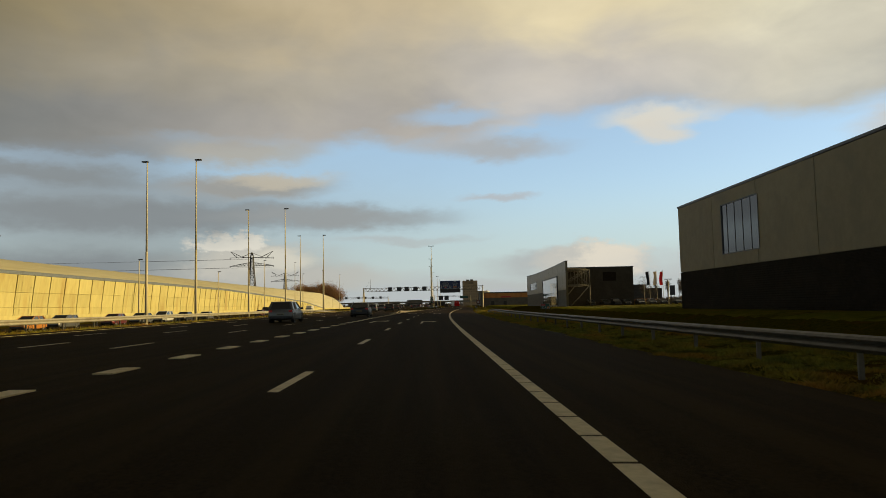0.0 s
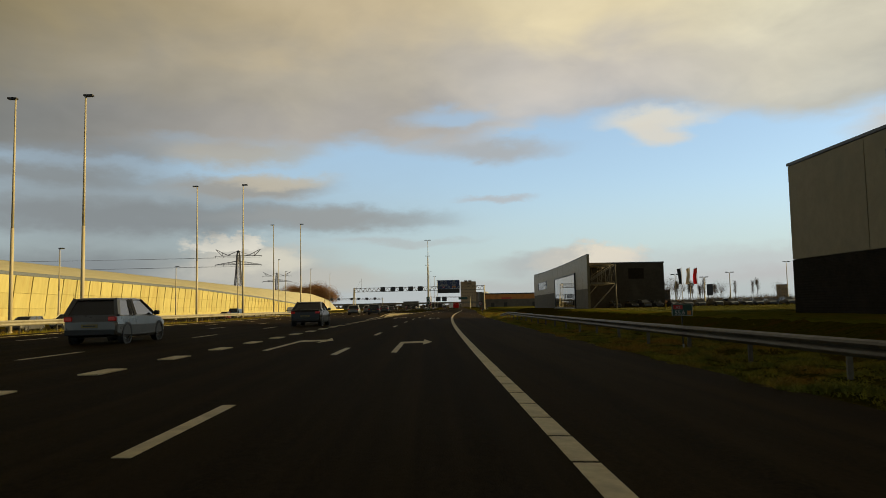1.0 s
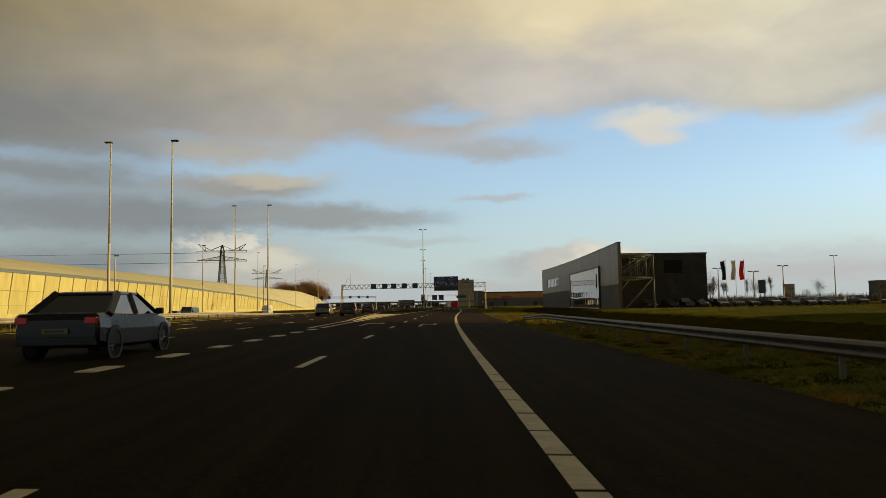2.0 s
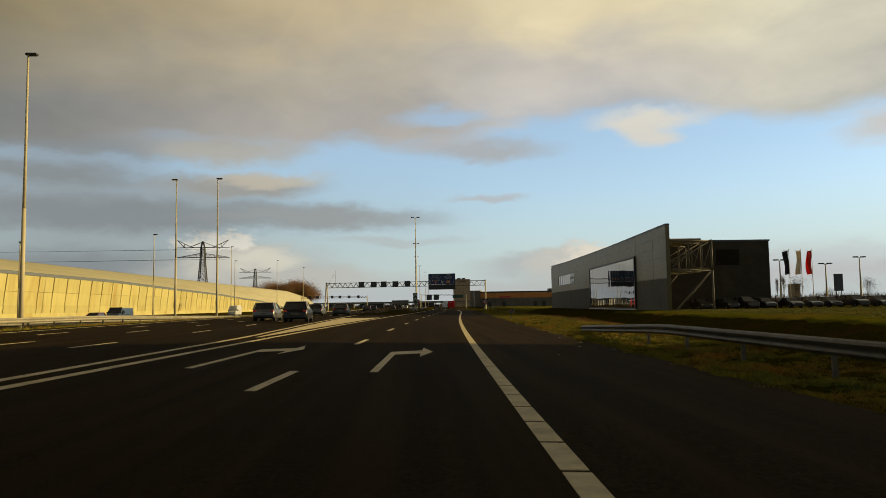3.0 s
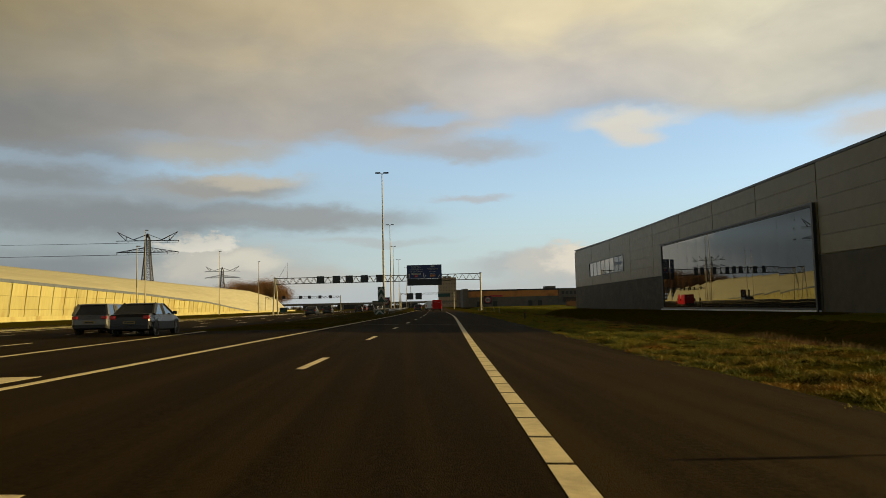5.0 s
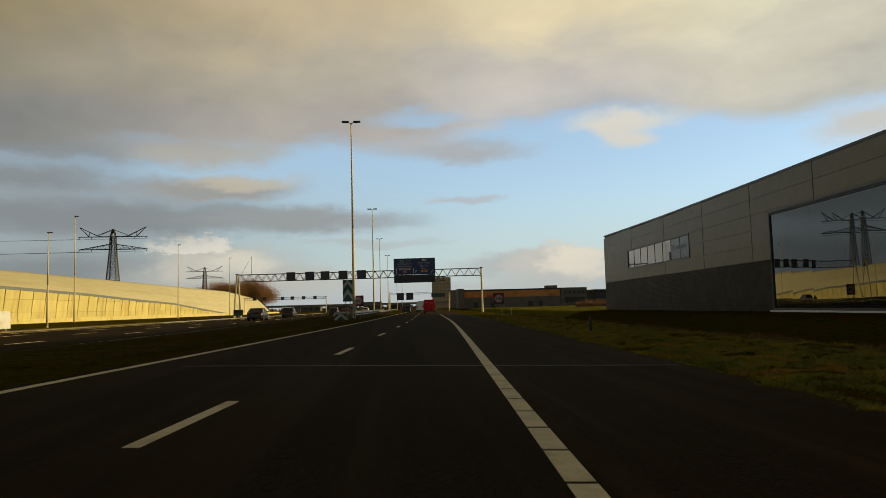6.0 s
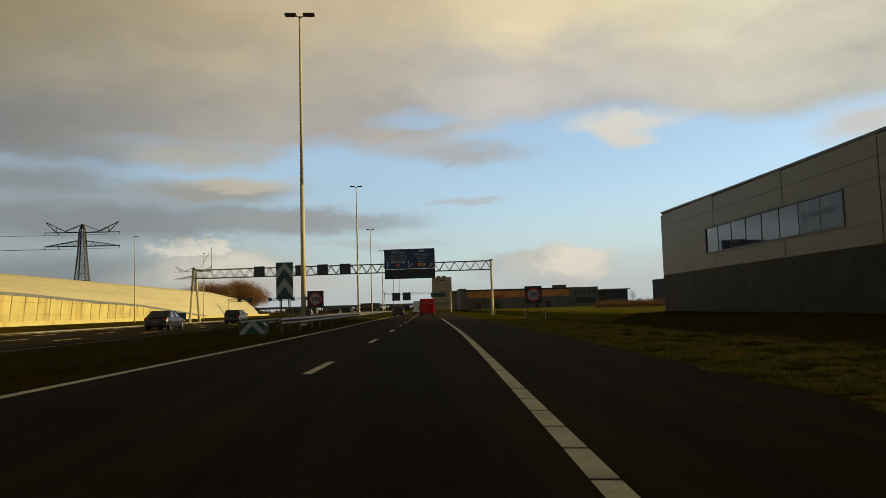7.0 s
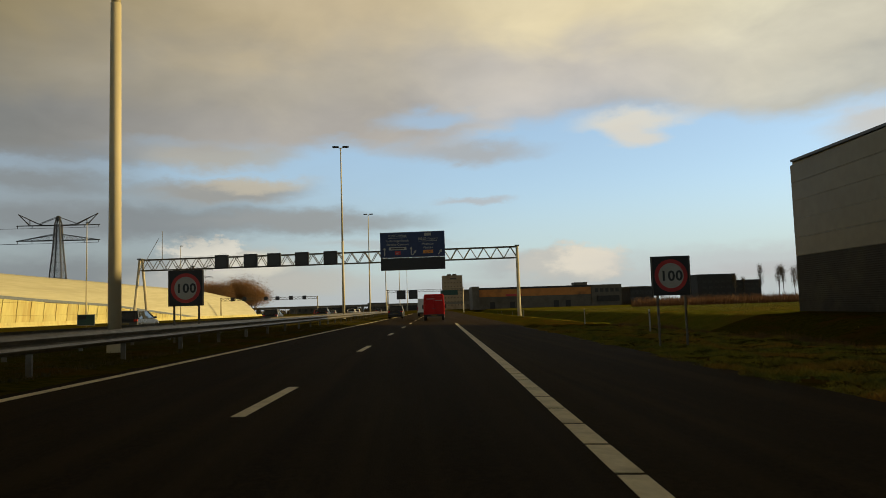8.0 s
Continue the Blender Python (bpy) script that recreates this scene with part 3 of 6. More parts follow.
def build_tunnel():
    root = thing("land_tunnel", pose(0, 0, 0), "long pale concrete land tunnel with leaning wall panels", "tunnel", kind="structure")
    p = 5.85
    y = 45.0
    while y < 528:
        zt = [fold_z(y + 0.04) - 0.45, fold_z(y + p - 0.04) - 0.45]
        for lo, hi in ((0.0, 2.35), (2.39, 5.05), (5.09, 99)):
            tops = [min(hi, z) for z in zt]
            if min(tops) < lo + 0.15:
                continue
            bm = bmesh.new()
            out = 0.10 if lo == 0 else 0.0

            def px(z):
                return -71.9 + 0.11 * z + out

            # the near edge of each panel stands proud of its neighbour, most at the top
            a = [(px(lo) + 0.03 + 0.015 * lo, y + 0.05, lo), (px(lo), y + p - 0.05, lo), (px(tops[1]), y + p - 0.05, tops[1]), (px(tops[0]) + 0.03 + 0.015 * tops[0], y + 0.05, tops[0])]
            front = [bm.verts.new(v) for v in a]
            back = [bm.verts.new((v[0] - 0.35, v[1], v[2])) for v in a]
            bm.faces.new(front)
            bm.faces.new(back[::-1])
            for k in range(4):
                q = (k + 1) % 4
                bm.faces.new((front[k], back[k], back[q], front[q]))
            bmesh.ops.bevel(bm, geom=list(bm.edges), offset=0.025, segments=1, affect="EDGES")
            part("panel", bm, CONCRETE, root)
        y += p
    ys = [45 + 8.0 * k for k in range(76)]
    # dark backing seen in the joints, the coping strip and the membrane slope above it
    bm = bmesh.new()
    prev = None
    for y in ys:
        z = max(fold_z(y) - 0.5, 0.05)
        row = [bm.verts.new((-72.1 + 0.11 * z, y, z)), bm.verts.new((-72.1, y, -0.2))]
        if prev:
            bm.faces.new((prev[0], prev[1], row[1], row[0]))
        prev = row
    part("backing", bm, JOINT, root)
    bm = bmesh.new()
    rail = []
    for y in ys:
        rail.append((-71.9 + 0.11 * fold_z(y), y, fold_z(y) - 0.45, 1, 0))
    extrude_profile(bm, [(-0.5, 0.0), (-0.12, 0.0), (-0.05, 0.1), (-0.05, 0.62), (-0.5, 0.74)], rail)
    part("coping", bm, STRIP, root, "blue-grey metal coping strip")
    bm = bmesh.new()
    prev = None
    for j, y in enumerate(ys):
        z0 = fold_z(y) + 0.1
        x0 = -72.2 + 0.11 * z0
        zt = float(np.interp(y, (40, 560, 645), (11.8, 12.1, 9.0)))
        row = []
        for k in range(9):
            f = k / 8
            row.append(bm.verts.new((x0 + (-80.0 - x0) * f, y, z0 + (zt - z0) * (f ** 0.8) + 0.06 * noise.noise(Vector((k, y * 0.09, 2))))))
        row += [bm.verts.new((-84, y, zt - 0.3)), bm.verts.new((-110, y, zt - 1.0)), bm.verts.new((-110, y, -0.2))]
        if prev:
            for k in range(len(row) - 1):
                bm.faces.new((prev[k], prev[k + 1], row[k + 1], row[k]))
        prev = row
    bm.faces.new(prev)
    part("roof_slope", bm, CONCRETE_TOP, root, "pale sloping roof membrane", smooth=True)
    # a narrow leaning brown slab set on the wall face
    bm = bmesh.new()
    front = [bm.verts.new(v) for v in ((-71.55, 318.2, 0.0), (-71.55, 320.4, 0.0), (-71.2, 321.6, 3.3), (-71.2, 319.8, 3.1))]
    back = [bm.verts.new(v.co + Vector((-0.1, 0, 0))) for v in front]
    bm.faces.new(front)
    bm.faces.new(back[::-1])
    for k in range(4):
        bm.faces.new((front[k], back[k], back[(k + 1) % 4], front[(k + 1) % 4]))
    part("niche", bm, JOINT, root, "narrow leaning brown slab on the wall")
    # a low barrier wall in front of the foot
    bm = bmesh.new()
    foot = [(main_x(y) * 0 - 66.5, y, 0.0, 1, 0) for y in ys]
    extrude_profile(bm, [(-0.3, 0), (0.3, 0), (0.12, 0.35), (0.09, 0.95), (-0.09, 0.95), (-0.12, 0.35)], foot)
    tagged(part("foot_wall", bm, CONCRETE), "low precast concrete barrier wall before the tunnel", "barrier", kind="structure")


build_tunnel()


# ---- halls along the road ----


def facade_panel(root, m, x0, x1, z0, z1, mat, name="panel", depth=0.12, gap=0.09, hole=None, seam=None):
    """One cladding panel in the facade's own axes (x along it, y into it). hole: (x0, x1, z0, z1) cut through it."""
    seam = gap if seam is None else seam
    a, b, c, d = x0 + gap / 2, x1 - gap / 2, z0 + seam / 2, z1 - seam / 2
    pieces = [(a, b, c, d)]
    if hole:
        h0, h1, k0, k1 = max(hole[0], a), min(hole[1], b), max(hole[2], c), min(hole[3], d)
        pieces = [r for r in ((a, h0, c, d), (h1, b, c, d), (h0, h1, c, k0), (h0, h1, k1, d)) if r[1] - r[0] > 0.02 and r[3] - r[2] > 0.02]
    for r in pieces:
        bm = bmesh.new()
        box(bm, r[0], r[1], 0, depth, r[2], r[3])
        if not hole:
            bmesh.ops.bevel(bm, geom=list(bm.edges), offset=0.012, segments=1, affect="EDGES")
        bm.transform(m)
        part(name, bm, mat, root)


def ribbed(root, m, x0, x1, z0, z1, mat, pitch=0.24, proud=0.03):
    """A stretch of horizontally ribbed plinth."""
    bm = bmesh.new()
    n = int((z1 - z0) / pitch)
    step = (z1 - z0) / n
    prof = [(0.14, z0)]
    for k in range(n):
        z = z0 + k * step
        prof += [(0.03, z), (0.03, z + step * 0.4), (0.03 - 2 * proud, z + step * 0.48), (0.03 - 2 * proud, z + step * 0.92)]
    prof += [(0.14, z1)]
    ends = [[bm.verts.new((x, y, z)) for y, z in prof] for x in (x0, x1)]
    for k in range(len(prof)):
        q = (k + 1) % len(prof)
        bm.faces.new((ends[0][k], ends[0][q], ends[1][q], ends[1][k]))
    bm.faces.new(ends[0])
    bm.faces.new(ends[1][::-1])
    bm.transform(m)
    return part("plinth", bm, mat, root, "dark ribbed plinth cladding")


def glazed(root, m, x0, x1, z0, z1, cols, rows=1, deep=0.10, bar=0.07, big=0.14, bounds=None, pane=None, sway=0.12, bow=0.0):
    """A window in the facade: frame and mullions of one mesh, and each pane a mesh of its own."""
    win = thing("window", pose(0, 0, 0), "", "")
    win.parent = root
    bm = bmesh.new()
    box(bm, x0, x0 + big, -0.05, 0.25, z0, z1)
    box(bm, x1 - big, x1, -0.05, 0.25, z0, z1)
    box(bm, x0 + big, x1 - big, -0.05, 0.25, z0, z0 + big)
    box(bm, x0 + big, x1 - big, -0.05, 0.25, z1 - big, z1)
    xs = bounds or [x0 + (x1 - x0) * k / cols for k in range(cols + 1)]
    zs = [z0 + (z1 - z0) * k / rows for k in range(rows + 1)]
    for x in xs[1:-1] if bar else ():
        box(bm, x - bar / 2, x + bar / 2, deep - 0.035, 0.2, z0 + big, z1 - big)
    for z in zs[1:-1]:
        box(bm, x0 + big, x1 - big, 0.01, 0.19, z - bar / 2, z + bar / 2)
    bm.transform(m)
    part("window_frame", bm, FRAME, win)
    rng = random.Random(int(x0 * 10))
    for a, b in zip(xs, xs[1:]):
        for c, d in zip(zs, zs[1:]):
            bm = bmesh.new()
            box(bm, a + bar / 6 + 0.002, b - bar / 6 - 0.002, deep + 0.002, deep + 0.03, c + 0.01, d - 0.01)
            if bow:
                # sealed units belly out a little, which curls what they mirror
                u = [[bm.verts.new((a + 0.01 + (b - a - 0.02) * i / 8, deep - bow * (1 - (i / 4 - 1) ** 2) * (0.4 + 0.6 * (1 - (j / 4 - 1) ** 2)), c + 0.01 + (d - c - 0.02) * j / 8)) for i in range(9)] for j in range(9)]
                for j in range(8):
                    for i in range(8):
                        bm.faces.new((u[j][i], u[j][i + 1], u[j + 1][i + 1], u[j + 1][i]))
            # panes never hang quite true, so their reflections break
            cx, cz = (a + b) / 2, (c + d) / 2
            tilt = pose(cx, deep, cz, rng.uniform(-sway, sway), 0, rng.uniform(-sway, sway)) @ pose(-cx, -deep, -cz)
            bm.transform(m @ tilt)
            part("pane", bm, pane or GLASS, win, smooth=bow > 0)
    return win


def disc_ring(bm, r0, r1, y0, y1, cx, cz, n=32):
    """A flat ring that faces along y."""
    ring = []
    for k in range(n):
        c, s = math.cos(k * math.tau / n), math.sin(k * math.tau / n)
        ring.append([bm.verts.new((cx + r * c, y, cz + r * s)) for r, y in ((r0, y0), (r1, y0), (r1, y1), (r0, y1))])
    for k in range(n):
        a, b = ring[k], ring[(k + 1) % n]
        for q in range(4):
            bm.faces.new((a[q], a[(q + 1) % 4], b[(q + 1) % 4], b[q]))


FILM = material("pale_blue_film", (0.085, 0.125, 0.17), (0.075, 0.11, 0.15), rough=0.25, scale=1.0)
FILM_BAR = material("blue_print", (0.020, 0.045, 0.10), (0.018, 0.04, 0.09), rough=0.4, scale=1.0)


def hall_a():
    """The hall at the start: taupe panels over a dark ribbed plinth, one tall window."""
    root = thing("industrial_hall", pose(31.8, 86.6, 0), "taupe panel-clad hall with a dark ribbed plinth and one tall window", "building", "halls by the road")
    m = pose(0, 0, 0, 0, 0, -90)  # x runs back along the road, y goes into the hall
    # the length runs on out of view so the hall shades the road
    depth, length, top = 42.0, 170.0, 12.05
    bm = bmesh.new()
    box(bm, 0.15, length, 0.16, depth, 0.05, top - 0.1)
    bm.transform(m)
    part("body", bm, BLACKBOX, root)
    xs = [0, 10.4, 20.8, 31.1, 41.5, 52, 62, 72, 84, 96, 112, 130, 150, length]
    for a, b in zip(xs, xs[1:]):
        hole = (12.75, 21.2, 5.55, 10.6) if a < 21 and b > 12 else None
        facade_panel(root, m, a, b, 4.3, top - 0.15, CLAD, hole=hole)
        ribbed(root, m, a, b, 0.1, 4.3, PLINTH, 0.2, 0.014)
    # the gable wall
    gm = pose(0.0, 0.16, 0, 0, 0, 180) @ Matrix.Scale(-1, 4, (1, 0, 0))
    for k in range(4):
        facade_panel(root, gm, 0.15 + k * 10.4, 0.15 + (k + 1) * 10.4, 4.3, top - 0.15, CLAD)
        ribbed(root, gm, 0.15 + k * 10.4, 0.15 + (k + 1) * 10.4, 0.1, 4.3, PLINTH, 0.2, 0.014)
    glazed(root, m, 12.75, 21.2, 5.55, 10.6, 5, deep=0.05, big=0.09, bounds=[12.75, 14.1, 15.9, 17.7, 19.5, 21.2])
    # a higher unseen wing, added behind and further along, to shade the road
    bm = bmesh.new()
    box(bm, -23.4, 60.0, 15.0, depth + 4, 0.05, 13.6)
    bm.transform(m)
    part("rear_wing", bm, CLAD, root)
    bm = bmesh.new()
    box(bm, -23.5, 60.0, 14.9, depth + 4.1, 13.6, 13.8)
    bm.transform(m)
    part("wing_roof", bm, FRAME, root)
    bm = bmesh.new()
    box(bm, -0.05, length, -0.06, 0.35, top - 0.15, top + 0.06)
    box(bm, -0.05, 0.35, 0.35, depth, top - 0.15, top + 0.06)
    bm.transform(m)
    part("roof_edge", bm, FRAME, root, "thin dark roof edge")



def hall_b():
    """The showroom hall: a free-standing silver front wall with a huge window, a black box and a steel canopy behind it."""
    root = thing("showroom_hall", pose(39.8, 283.5, 0), "silver-grey showroom with a huge mirror window and black rear box", "building", "halls by the road")
    run = math.hypot(5.1, 108.0)
    m = pose(0, 0, 0, 0, 0, math.degrees(math.atan2(-108.0, -5.1)))  # x runs from the far end towards the prow
    top = [(0, 11.4), (26, 11.0), (50, 10.85), (75, 10.8), (run, 11.0)]

    def roof(x):
        return float(np.interp(x, *zip(*top)))

    xs = [0, 15.7, 29.4, 41.5, 52.5, 62.8, 72.8, 82.7, 92.8, 102.0, run]
    plinth = 4.2
    bigwin = (55.8, 92.3, 0.25, 7.85)
    small = (13.5, 37.6, 5.6, 8.15)
    for a, b in zip(xs, xs[1:]):
        hole = None
        if b > bigwin[0] and a < bigwin[1]:
            hole = bigwin
        elif b > small[0] and a < small[1]:
            hole = small
        # five sheets to a bay, with hairline seams
        high = min(roof(a), roof(b)) - 0.12
        sheet = (high - plinth) / 5
        for k in range(5):
            z0, z1 = plinth + k * sheet, plinth + (k + 1) * sheet
            cut = hole if hole and hole[2] < z1 - 0.03 and hole[3] > z0 + 0.03 else None
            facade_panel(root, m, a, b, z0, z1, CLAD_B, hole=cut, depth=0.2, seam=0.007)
        if hole != bigwin and a > 90:
            facade_panel(root, m, a, b, 0.05, plinth, PLINTH_C, "plinth")
        elif hole != bigwin:
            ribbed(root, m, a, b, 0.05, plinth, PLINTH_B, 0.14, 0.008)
        else:
            for c, d in ((a, min(b, bigwin[0])), (max(a, bigwin[1]), b)):
                if d - c > 0.3 and c < 80:
                    ribbed(root, m, c, d, 0.05, plinth, PLINTH_B, 0.14, 0.012)
                elif d - c > 0.3:
                    facade_panel(root, m, c, d, 0.05, plinth, PLINTH_C, "plinth")
    glazed(root, m, *bigwin, 12, 1, deep=0.06, bar=0.0, big=0.14, pane=MIRROR, sway=0.10, bow=0.004)
    bm = bmesh.new()
    box(bm, bigwin[1] - 0.05, bigwin[1] + 0.20, -0.25, 0.1, 0.1, bigwin[3] + 0.1)
    box(bm, bigwin[0], bigwin[1] - 0.06, -0.16, 0.1, bigwin[3] - 0.02, bigwin[3] + 0.12)
    bm.transform(m)
    part("window_surround", bm, BLACK, root, "black projecting window surround")
    bm = bmesh.new()
    box(bm, bigwin[0] - 0.3, bigwin[1] + 0.2, -0.18, 0.12, 0.06, 0.22)
    bm.transform(m)
    part("window_sill", bm, WHITE_PAINT, root, "pale window sill")
    glazed(root, m, *small, 8, 1, deep=0.05)
    for k in range(2):
        a = small[0] + (small[1] - small[0]) * (6 + k) / 8
        bm = bmesh.new()
        box(bm, a + 0.06, a + 2.95, 0.036, 0.046, 5.76, 7.98)
        bm.transform(m)
        part("window_film", bm, FILM, root, "pale blue window film")
    bm = bmesh.new()
    box(bm, 33.2, 36.6, 0.026, 0.035, 6.75, 7.15)
    bm.transform(m)
    part("film_bar", bm, FILM_BAR, root, "blue lettering reduced to a bar")
    bm = bmesh.new()
    disc_ring(bm, 0.20, 0.42, 0.026, 0.035, 32.4, 6.95)
    bm.transform(m)
    part("film_ring", bm, FILM_BAR, root, "plain blue ring")
    # rear skin and thickness of the front wall, and its coping
    bm = bmesh.new()
    prev = None
    for x in xs:
        z = roof(x)
        row = [bm.verts.new((x, 0.21, 0.0)), bm.verts.new((x, 0.21, z)), bm.verts.new((x, 0.48, z)), bm.verts.new((x, 0.48, 0.0))]
        if prev:
            for k in range(4):
                bm.faces.new((prev[k], prev[(k + 1) % 4], row[(k + 1) % 4], row[k]))
        else:
            bm.faces.new(row)
        prev = row
    bm.faces.new(prev[::-1])
    bm.transform(m)
    part("wall_core", bm, CLAD, root)
    bm = bmesh.new()
    prev = None
    for x in [0.25] + xs[1:-1] + [run + 0.08]:
        z = roof(x)
        row = [bm.verts.new(v) for v in ((x, -0.05, z - 0.13), (x, -0.05, z + 0.05), (x, 0.54, z + 0.05), (x, 0.54, z - 0.13))]
        if prev:
            for k in range(4):
                bm.faces.new((prev[k], prev[(k + 1) % 4], row[(k + 1) % 4], row[k]))
        else:
            bm.faces.new(row)
        prev = row
    bm.faces.new(prev[::-1])
    bm.transform(m)
    part("coping", bm, FRAME, root, "thin dark wall coping")
    bm = bmesh.new()
    box(bm, run, run + 0.06, 0.0, 0.50, 0.0, roof(run))
    bm.transform(m)
    part("prow_edge", bm, CLAD_B, root)
    # the black box behind, its corner well back from the prow
    bm = bmesh.new()
    plan = ((36.2, 190), (54.9, 190), (54.9, 281), (40.6, 281))
    low = [bm.verts.new((x, y, 0)) for x, y in plan]
    top_ring = [bm.verts.new((x, y, 9.9)) for x, y in plan]
    bm.faces.new(low[::-1])
    bm.faces.new(top_ring)
    for k in range(4):
        bm.faces.new((low[k], low[(k + 1) % 4], top_ring[(k + 1) % 4], top_ring[k]))
    bm.transform(Matrix.Translation((-39.8, -283.5, 0)))
    part("rear_box", bm, BLACKBOX, root, "black clad rear box")
    bm = bmesh.new()
    box(bm, 36.4, 55.0, 189.85, 190.25, 9.85, 10.1)
    box(bm, 54.75, 55.0, 190.25, 281, 9.85, 10.1)
    bm.transform(Matrix.Translation((-39.8, -283.5, 0)))
    part("box_edge", bm, FRAME, root)
    # opaque dark panel in place of the box's window
    bm = bmesh.new()
    box(bm, 47.0, 50.4, 189.9, 190.0, 6.4, 8.7, bevel=0.03)
    bm.transform(Matrix.Translation((-39.8, -283.5, 0)))
    part("shutter", bm, PLINTH, root, "dark panel standing for the rear box window")
    # the steel canopy: two trusses side by side from the front wall to a corner column, purlins behind them, struts to the ground
    steel = bmesh.new()

    def at(u, y, z):
        return Vector((35.3 + 4.95 * u + (y - 174.7) * 0.02, y, z))

    for y, r in ((174.9, 0.10), (178.6, 0.08), (184.0, 0.07)):
        hi, lo = 8.75, 5.05
        tube(steel, at(0, y, hi), at(1, y, hi), r, None, 8)
        tube(steel, at(0, y, lo), at(1, y, lo), r, None, 8)
        tube(steel, at(0, y, lo + 0.28), at(0.98, y, lo + 0.28), r * 0.6, None, 6)
        for u in (0.42, 0.76, 0.99):
            tube(steel, at(u, y, lo), at(u, y, hi), r * 0.75, None, 6)
        tube(steel, at(0, y, lo + 0.9), at(0.99, y, hi), r * 0.8, None, 6)
        tube(steel, at(0, y, lo + 0.55), at(0.78, y, hi - 0.5), r * 0.6, None, 6)
        tube(steel, at(0.42, y, hi - 1.1), at(0.99, y, lo), 0.03, None, 5)
        tube(steel, at(0.76, y, lo), at(0.99, y, hi - 0.3), 0.03, None, 5)
    for u in (0.15, 0.42, 0.76, 0.99):
        for z in (5.05, 8.75):
            tube(steel, at(u, 174.9, z), at(u, 189.8, z), 0.06, None, 6)
    tube(steel, at(1.0, 174.8, 5.0), at(1.0, 174.8, 0.0), 0.13, None, 10)
    tube(steel, at(1.0, 174.8, 8.9), at(1.0, 174.8, 5.0), 0.10, None, 10)
    tube(steel, at(0.04, 174.9, 0.05), at(0.99, 174.9, 5.0), 0.13, None, 10)
    tube(steel, at(0.0, 178.6, 2.6), at(0.42, 178.6, 5.0), 0.09, None, 8)
    steel.transform(Matrix.Translation((-39.8, -283.5, 0)))
    part("canopy_frame", steel, CANOPY, root, "grey steel canopy trusses", smooth=True)
    bm = bmesh.new()
    box(bm, 35.5, 40.2, 178.0, 189.8, 9.10, 9.35, bevel=0.03)
    bm.transform(Matrix.Translation((-39.8, -283.5, 0)))
    part("canopy_roof", bm, CLAD, root, "beige canopy roof edge")


hall_a()
hall_b()

# ---- lamp masts ----


def lamp_mast(x, y, z0, height, heads, group, label):
    root = thing("street_lamp", pose(x, y, z0), label, "lamp mast", group)
    bm = bmesh.new()
    zs = [(0, 0.19), (0.35, 0.19), (0.36, 0.17), (height * 0.45, 0.135), (height * 0.45 + 0.02, 0.12), (height, 0.065)]
    for (a, r0), (b, r1) in zip(zs, zs[1:]):
        tube(bm, (0, 0, a), (0, 0, b), r0, r1, 12)
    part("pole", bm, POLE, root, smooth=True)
    for side in heads:
        bm = bmesh.new()
        off, reach = (0.22, 0.78) if len(heads) > 1 else (-0.15, 0.8)
        tube(bm, (0, 0, height - 0.1), (side * (off + 0.15), 0, height + 0.08), 0.045, 0.04, 8)
        part("arm", bm, POLE, root)
        bm = bmesh.new()
        box(bm, min(side * off, side * (off + reach)), max(side * off, side * (off + reach)), -0.2, 0.2, height + 0.02, height + 0.19, bevel=0.06)
        head = part("lamp_head", bm, LATTICE, root, "dark flat lamp head")
        bm = bmesh.new()
        box(bm, min(side * (off + 0.15), side * (off + reach - 0.1)), max(side * (off + 0.15), side * (off + reach - 0.1)), -0.14, 0.14, height, height + 0.03)
        part("lens", bm, GLASS, head)
    return root


pale = "tall pale steel lamp mast with one flat head"
for y, xa, xb in ((90.3, -26.2, -32.4), (136.6, -24.3, -31.2), (188.4, -24.65, -30.6)):
    lamp_mast(xa, y, -0.6, 20.1, (1,), "lamps along the middle strip", pale)
    lamp_mast(xb, y + 0.6, -0.6, 20.1, (-1,), "lamps along the middle strip", pale)
for y, x, hgt in ((92, -51.5, 10.8), (139, -52.0, 10.8), (186, -50.6, 10.6), (236, -50.2, 16.5), (292, -47.5, 14.5), (322, -56.0, 21.0), (378, -52.0, 20.0), (432, -50.0, 20.0)):
    lamp_mast(x, y, -0.6, hgt + 0.6, (1,), "lamps along the oncoming road", "slim pale lamp mast beside the oncoming road")
for y, x in ((249.3, 3.1), (319.0, 3.1), (383, 3.1), (450, 4.6), (518, 8.0), (590, 11.0)):
    lamp_mast(x, y, 0.12, 20.9, (-1, 1), "double lamps on the wedge", "tall pale lamp mast with two flat heads")


for x, y, hgt in ((59.4, 196, 7.2), (64.9, 193, 6.4), (72.0, 196, 7.5), (107.0, 240, 12.0)):
    lamp_mast(x, y, 0.1, hgt, (-1, 1), "lamps on the yard", "slim dark yard lamp with two heads")


def advert_board():
    root = thing("advert_board", pose(64.9, 189.8, 0.1), "plain black upright board on the yard", "sign")
    bm = bmesh.new()
    box(bm, -0.65, 0.65, -0.10, 0.10, 2.3, 4.8, bevel=0.04)
    part("board", bm, BLACK, root)
    for x in (-0.4, 0.4):
        bm = bmesh.new()
        tube(bm, (x, 0, -0.1), (x, 0, 2.4), 0.06, None, 8)
        part("post", bm, LATTICE, root)


advert_board()


# ---- gantries ----


